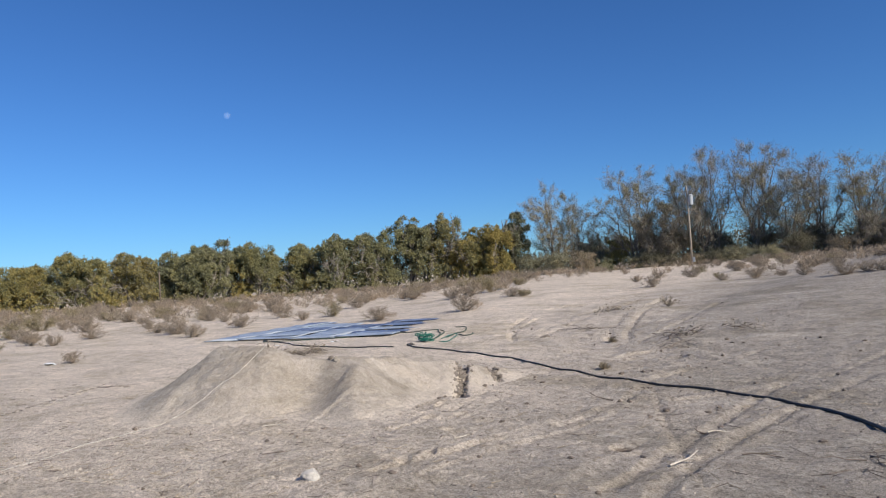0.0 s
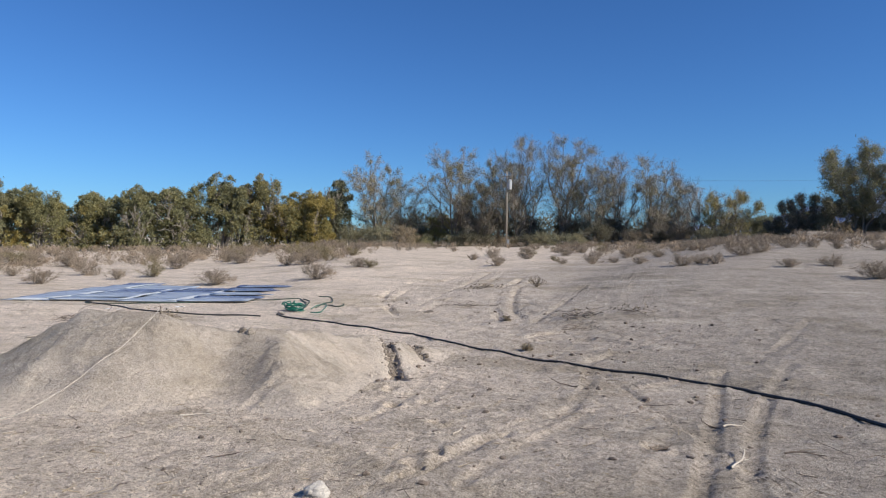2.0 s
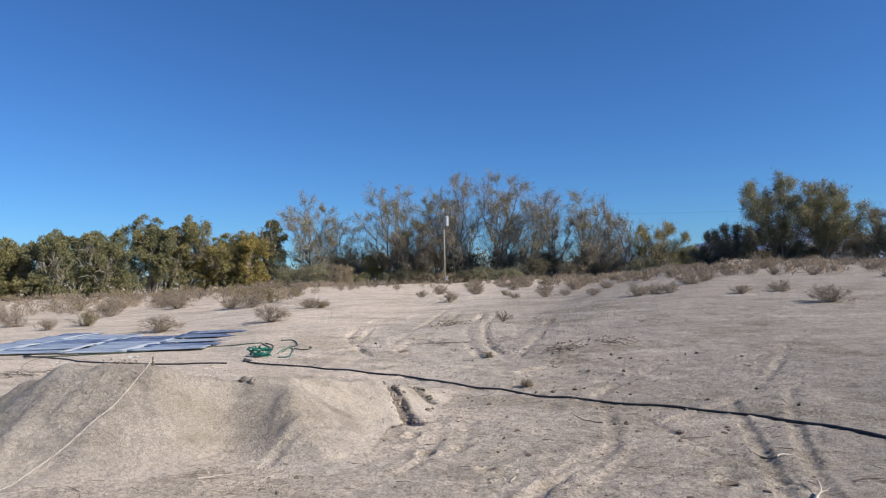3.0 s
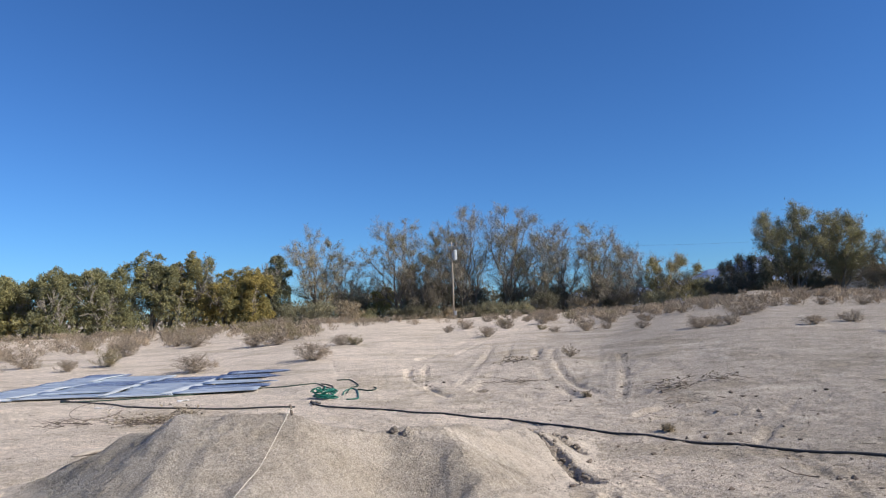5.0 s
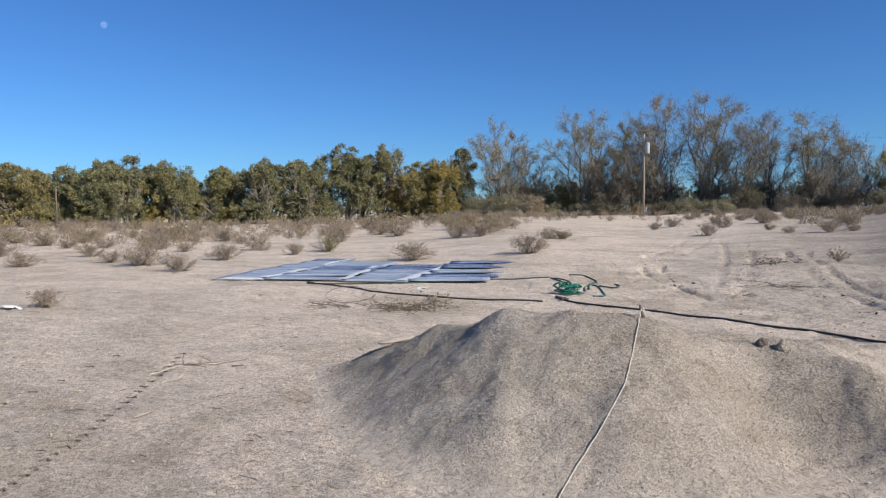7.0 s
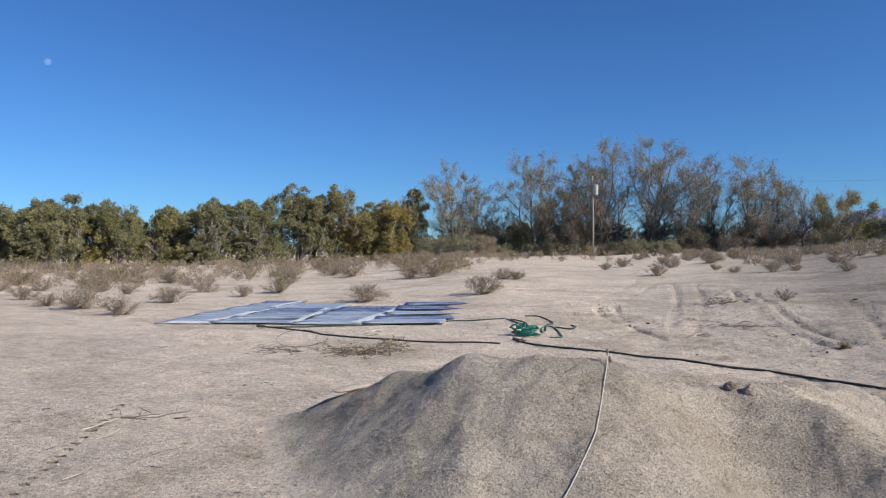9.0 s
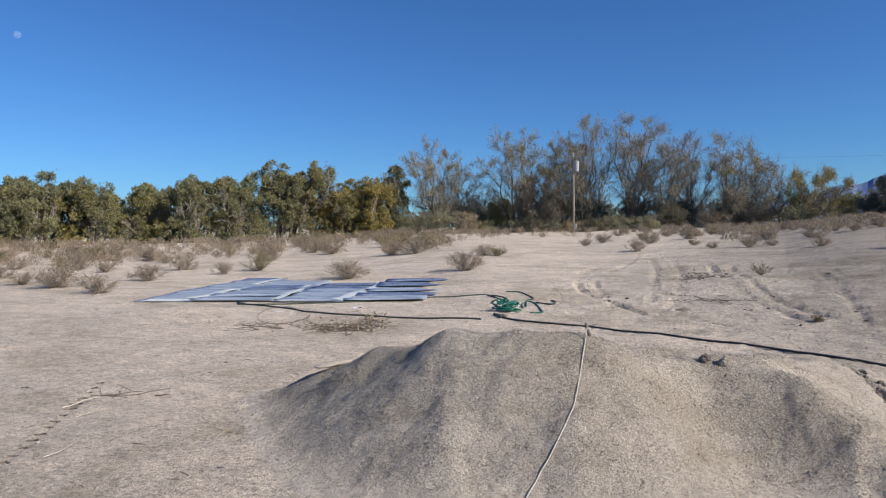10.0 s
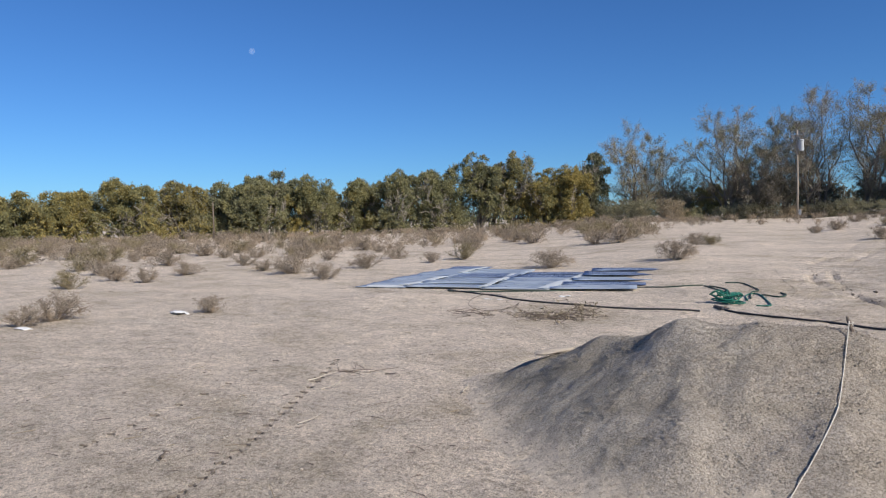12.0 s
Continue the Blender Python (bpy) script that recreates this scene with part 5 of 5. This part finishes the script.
    # crumpled white plastic scraps
    for x, y, w in ((-12.35, 4.1, 0.30), (-11.75, 6.45, 0.4), (-8.0, 10.9, 0.16), (-7.75, 10.95, 0.1), (-6.9, 12.05, 0.22)):
        n = 9
        g = np.linspace(-1, 1, n)
        X, Y = np.meshgrid(g, g, indexing="xy")
        Z = 0.22 * (vnoise(X, Y, 1.7, int(abs(x * 10))) + 0.6 * vnoise(X, Y, 3.9, 5)) + 0.16
        top = np.stack([X * w / 2, Y * w / 4, Z * w / 3], -1).reshape(-1, 3)
        i, j = np.meshgrid(np.arange(n - 1), np.arange(n - 1), indexing="ij")
        q = np.stack([i * n + j, i * n + j + 1, (i + 1) * n + j + 1, (i + 1) * n + j], -1).reshape(-1, 4)
        ob = part("plastic_scrap", mesh_np("plastic_scrap", top, q, None, True), M_PLASTIC)
        ob.matrix_world = pose(x, y, float(gz(x, y)) + 0.005, 0, 0, rnd.uniform(-20, 20))
        mod = ob.modifiers.new("thick", "SOLIDIFY")
        mod.thickness = 0.004
        tagged(ob, "crumpled white plastic scrap on the sand", "litter", "plastic scraps")

    # pebbles, clods and twig bits that nobody could count
    ico = bmesh.new()
    bmesh.ops.create_icosphere(ico, subdivisions=1, radius=1.0)
    ICO = np.array([v.co[:] for v in ico.verts])
    ICO_F = np.array([[v.index for v in f.verts] for f in ico.faces])
    ico.free()
    OCTA = np.array([(1, 0, 0), (-1, 0, 0), (0, 1, 0), (0, -1, 0), (0, 0, 1), (0, 0, -1)], float)
    OCTA_F = np.array([(0, 2, 4), (2, 1, 4), (1, 3, 4), (3, 0, 4), (2, 0, 5), (1, 2, 5), (3, 1, 5), (0, 3, 5)])

    def scatter(name, n, place, low, high, m, label, category, sink=0.3, shape8=False):
        x, y = place(n)
        off = mound_h(x, y) < 0.03
        if not shape8 and name != "gully_clods":
            x, y = x[off], y[off]
        n = len(x)
        base, faces = (OCTA, OCTA_F) if shape8 else (ICO, ICO_F)
        s = low + (high - low) * rng.uniform(0, 1, n) ** (1.5 if shape8 else 3)
        shape = base[None] * (1 + rng.normal(0, 0.2, (n, len(base), 1))) * (s[:, None, None] * rng.uniform(0.6, 1.3, (n, 1, 3)))
        a = rng.uniform(0, 2 * np.pi, n)
        c, sn = np.cos(a)[:, None], np.sin(a)[:, None]
        vx, vy = shape[..., 0] * c - shape[..., 1] * sn, shape[..., 0] * sn + shape[..., 1] * c
        verts = np.stack([vx + x[:, None], vy + y[:, None], shape[..., 2] * 0.7 + (top_z(x, y) + s * sink)[:, None]], -1)
        tris = faces[None] + (np.arange(n) * len(base))[:, None, None]
        ob = part(name, mesh_np(name, verts.reshape(-1, 3), None, tris.reshape(-1, 3)), m)
        tagged(ob, label, category, kind="stuff")

    def wide_field(n):
        r, a = 3.5 + 22 * rng.uniform(0, 1, n) ** 1.6, np.radians(rng.uniform(-45, 85, n))
        return 1.5 - r * np.sin(a), -2 + r * np.cos(a)

    def churned(n):
        x, y = rng.normal(3.6, 2.2, n), rng.normal(6.5, 4.0, n)
        return x, np.maximum(y, 1.5)

    def in_ruts(n):
        xs, ys = np.zeros(n), np.zeros(n)
        for k in range(n):
            a, b, c, half, deep = RUTS[rnd.randrange(8, 18)]
            p = bezier(a, b, c, 30)[rnd.randrange(30)]
            xs[k], ys[k] = p[0] + half * 0.7 + rnd.gauss(0, half * 0.4), p[1] + rnd.gauss(0, half * 0.5)
        return xs, ys

    def in_gully(n):
        xs, ys = np.zeros(n), np.zeros(n)
        for k in range(n):
            p = (GULLY if rnd.random() < 0.7 else GULLY_SIDE)[rnd.randrange(4, 46)]
            xs[k], ys[k] = p[0] + rnd.gauss(0, 0.05), p[1] + rnd.gauss(0, 0.05)
        return xs, ys

    scatter("pebbles", 9500, wide_field, 0.003, 0.013, M_BROWNROCK, "buff pebbles and clods on the sand", "pebbles")
    scatter("churned_clods", 3800, churned, 0.003, 0.015, M_BROWNROCK, "buff clods on churned sand", "clods")
    scatter("bark_chips", 420, churned, 0.008, 0.045, M_DARKWOOD, "dark chips of bark and wood on churned sand", "wood chips", 0.1)
    # clods kept to one side also paint in the ruts' shaded edge
    scatter("dark_clods", 520, in_ruts, 0.005, 0.028, M_CLODSHADE, "dark clods that also darken the wheel ruts' shaded edges", "clods", 0.1)
    scatter("gully_clods", 700, in_gully, 0.010, 0.045, M_CLODSHADE, "dark clods in the gully", "clods", 0.1)

    # dark zigzag crumbs stand in for the shadows of an old tyre track
    segs = []
    for (a, b, c), count, gap in (((-4.0, 1.5), (-4.75, 2.95), (-6.45, 5.4)), 30, 0.0), (((-5.6, 2.0), (-6.1, 3.2), (-7.5, 6.0)), 11, 0.35):
        line = bezier(a, b, c, 200)
        for k in range(count):
            if rnd.random() < gap:
                continue
            p, q = line[int(k * 199 / count)], line[min(199, int(k * 199 / count) + 4)]
            way = Vector((q[0] - p[0], q[1] - p[1], 0)).normalized()
            side = Vector((way.y, -way.x, 0))
            size = rnd.uniform(0.05, 0.10)
            o = Vector((p[0], p[1], 0))
            pts = [o - side * size * 0.5, o + way * size * rnd.uniform(0.3, 0.7), o + side * size * 0.6 - way * size * 0.2]
            pts.insert(2, (pts[1] + pts[2]) / 2 + way * rnd.gauss(0, 0.012))
            for u in pts:
                u.z = float(top_z(u.x, u.y)) + 0.004
            for u, w in zip(pts, pts[1:]):
                segs.append((*u, *w, rnd.uniform(0.006, 0.011), rnd.uniform(0.005, 0.009)))
    ob = part("trail_clods", mesh_np("trail_clods", *frustums(segs, 5)), M_CLODSHADE)
    tagged(ob, "dark zigzag crumbs standing in for an old tyre track's shadows", "clods", kind="stuff")

    def mound_face(n):
        x, y = rng.uniform(-4.2, 1.4, n), rng.uniform(2.8, 6.4, n)
        keep = mound_h(x, y) > 0.04
        return x[keep], y[keep]

    x, y = mound_face(44000)
    xy = (x, y)
    scatter("mound_gravel", len(x), lambda n: xy, 0.002, 0.0075, M_GRAVEL, "small gravel on the mound's face", "gravel", 0.3, True)

    x, y = wide_field(2100)
    bare = mound_h(x, y) < 0.05
    x, y = x[bare], y[bare]
    n = len(x)
    a, ln = rng.uniform(0, 2 * np.pi, n), 0.03 + 0.14 * rng.uniform(0, 1, n) ** 2
    z0 = top_z(x, y) + 0.006
    x1, y1 = x + ln * np.cos(a), y + ln * np.sin(a)
    segs = np.stack([x, y, z0, x1, y1, top_z(x1, y1) + 0.01 + 0.15 * ln * rng.uniform(0, 1, n), np.full(n, 0.0035), np.full(n, 0.002)], 1)
    half = n // 2
    for name, rows, m, label in (("twig_bits", segs[:half], M_DARKWOOD, "dark bits of twig strewn on the sand"), ("straw_bits", segs[half:], M_STRAW, "pale bits of straw strewn on the sand")):
        ob = part(name, mesh_np(name, *frustums(rows, 4)), m)
        tagged(ob, label, "twigs", kind="stuff")


build_litter()


# ---- poles, wires and the far trailer ----
def build_poles():
    px, py = -12.82, 68.9
    z = 1.15
    pole = new("utility_pole")
    pole.matrix_world = pose(px, py, z, 0, 0, 0)
    part("shaft", sweep(np.array([(0, 0, -0.6), (0.02, 0, 3.0), (-0.02, 0, 6.0), (-0.03, 0, 8.0)]), [0.095, 0.085, 0.075, 0.065], 10), M_POLE, pole)
    can = part("transformer", lathe([(0, 6.05), (0.19, 6.05), (0.21, 6.1), (0.21, 6.95), (0.225, 6.97), (0.225, 7.03), (0.12, 7.1), (0, 7.11)], 20), M_STEEL, pole, "light grey transformer can")
    can.location = (0.33, -0.08, 0)
    for dx in (-0.09, 0.10):
        b = part("bushing", lathe([(0.03, 7.05), (0.05, 7.12), (0.03, 7.17), (0.05, 7.23), (0.03, 7.28), (0.02, 7.36), (0, 7.37)], 8), M_PORCELAIN, can)
        b.location = (dx, 0, 0)
    part("bracket", box_bm(0.24, 0.06, 0.5, (0.1, -0.02, 6.55), 0.01), M_STEEL, pole)
    part("crossarm", box_bm(1.1, 0.10, 0.12, (0.05, -0.12, 7.45), 0.012), M_POLE, pole)
    for dx in (-0.42, 0.5):
        p = part("insulator", lathe([(0.02, 7.5), (0.05, 7.54), (0.03, 7.6), (0.055, 7.64), (0.03, 7.7), (0, 7.72)], 8), M_PORCELAIN, pole)
        p.location = (dx, -0.12, 0)
    part("cutout", sweep(np.array([(-0.3, -0.16, 7.0), (-0.36, -0.2, 7.3), (-0.38, -0.2, 7.42)]), 0.035, 6), M_PORCELAIN, pole)
    part("meter_box", box_bm(0.22, 0.14, 0.5, (0.22, -0.05, 0.45), 0.02), M_STEEL, pole)
    tagged(pole, "weathered wooden utility pole with a grey transformer", "utility pole")
    # wires running off beyond the trees
    for dx, dz in ((-0.42, 7.72), (0.5, 7.72)):
        a, b = np.array([px + dx, py - 0.12, z + dz]), np.array([62.0 + dx, 108.0, 13.0])
        t = np.linspace(0, 1, 40)[:, None]
        line = a + (b - a) * t
        line[:, 2] -= 1.6 * (1 - (2 * t[:, 0] - 1) ** 2)
        ob = part("overhead_wire", sweep(line, 0.0035, 4), M_BLACKHOSE)
        tagged(ob, "thin overhead wire from the utility pole", "wire", "overhead wires")
    # bare post before the tamarisks
    x, y = polar(57.0, 66)
    z = float(gz(x, y)) - 0.1
    post = part("wooden_post", sweep(np.array([(0, 0, 0), (0.02, 0, 1.7), (0, 0, 3.5)]), [0.07, 0.065, 0.055], 8), M_DARKWOOD)
    post.matrix_world = pose(x, y, z)
    tagged(post, "bare brown wooden post before the tamarisks", "post")


def build_trailer():
    x, y = polar(-19.3, 86)
    z = float(gz(x, y, False))
    tr = new("trailer")
    bm = box_bm(4.2, 2.2, 1.9, (0, 0, 1.5), 0.12)
    part("body", bm, M_WHITEPAINT, tr)
    part("roof_vent", box_bm(0.5, 0.5, 0.14, (0.5, 0, 2.52), 0.03), M_WHITEPAINT, tr)
    for dx in (-1.3, 0.2, 1.4):
        part("window", box_bm(0.7, 0.03, 0.45, (dx, -1.105, 1.8), 0.005), M_WINDOW, tr)
    for sy in (-1.0, 1.0):
        for dx in (-0.4, 0.45):
            w = part("wheel", lathe([(0.0, -0.1), (0.30, -0.1), (0.33, -0.06), (0.33, 0.06), (0.30, 0.1), (0, 0.1)], 16), M_TYRE, tr)
            w.matrix_local = pose(dx, sy, 0.33, 90, 0, 0)
    part("hitch", box_bm(1.2, 0.12, 0.1, (-2.6, 0, 0.6), 0.02), M_STEEL, tr)
    tr.matrix_world = pose(x, y, z, 0, 0, -14)
    tagged(tr, "white box trailer parked beyond the trees", "trailer")


build_poles()
build_trailer()


# ---- far mountain and the daytime moon ----
def build_distance():
    az = np.linspace(-40, 6, 140)
    el = np.interp(az, [-40, -30, -22, -16, -13.4, -12.3, -11.4, -10.2, -9, -7.5, -5, -2, 2, 6], [0.6, 1.6, 2.0, 3.1, 3.55, 3.65, 3.35, 2.95, 2.85, 2.3, 1.7, 1.4, 1.3, 0.2])
    el = el + 0.13 * vnoise(az, az * 0, 1.1, 2) + 0.06 * vnoise(az, az * 0, 3.3, 3)
    rows = []
    for k, t in enumerate(np.linspace(0, 1, 14)):
        r = 3300 + 700 * t
        h = 4000 * np.tan(np.radians(el)) * t ** 0.8 * (1 + 0.10 * vnoise(az, az * 0 + t * 5, 0.9, 6) * (1 - t)) - 20 * (1 - t)
        rows.append(np.stack([-r * np.sin(np.radians(az)), r * np.cos(np.radians(az)), h], -1))
    V = np.array(rows)
    back = V[-1] * np.array([1.08, 1.08, 0])
    V = np.concatenate([V, back[None]])
    n, m = V.shape[:2]
    i, j = np.meshgrid(np.arange(n - 1), np.arange(m - 1), indexing="ij")
    q = np.stack([i * m + j, (i + 1) * m + j, (i + 1) * m + j + 1, i * m + j + 1], -1).reshape(-1, 4)
    ob = part("backdrop", mesh_np("mountain", V.reshape(-1, 3), q, None, False), M_MOUNTAIN)
    tagged(ob, "far desert mountain range with haze in its blue colour", "mountain", kind="structure")
    m = bpy.data.materials.new("moon_rock")
    m.use_nodes = True
    n = m.node_tree
    out = n.nodes["Material Output"]
    n.nodes.remove(n.nodes["Principled BSDF"])
    dif, tra, add = n.nodes.new("ShaderNodeBsdfDiffuse"), n.nodes.new("ShaderNodeBsdfTransparent"), n.nodes.new("ShaderNodeAddShader")
    n.links.new(ramp(n, tex_noise(n, 0.12, 3, 0.6), [(0.35, (0.03, 0.03, 0.03)), (0.65, (0.06, 0.06, 0.057))]), dif.inputs["Color"])
    n.links.new(dif.outputs[0], add.inputs[0])
    n.links.new(tra.outputs[0], add.inputs[1])
    n.links.new(add.outputs[0], out.inputs["Surface"])
    bm = bmesh.new()
    bmesh.ops.create_icosphere(bm, subdivisions=4, radius=17)
    ob = part("moon", bm, m)
    x, y = polar(53.2, 4000 * math.cos(radians(13.7)))
    ob.matrix_world = pose(x, y, 4000 * math.sin(radians(13.7)))
    tagged(ob, "pale daytime moon in the blue sky", "moon", kind="structure")


build_distance()
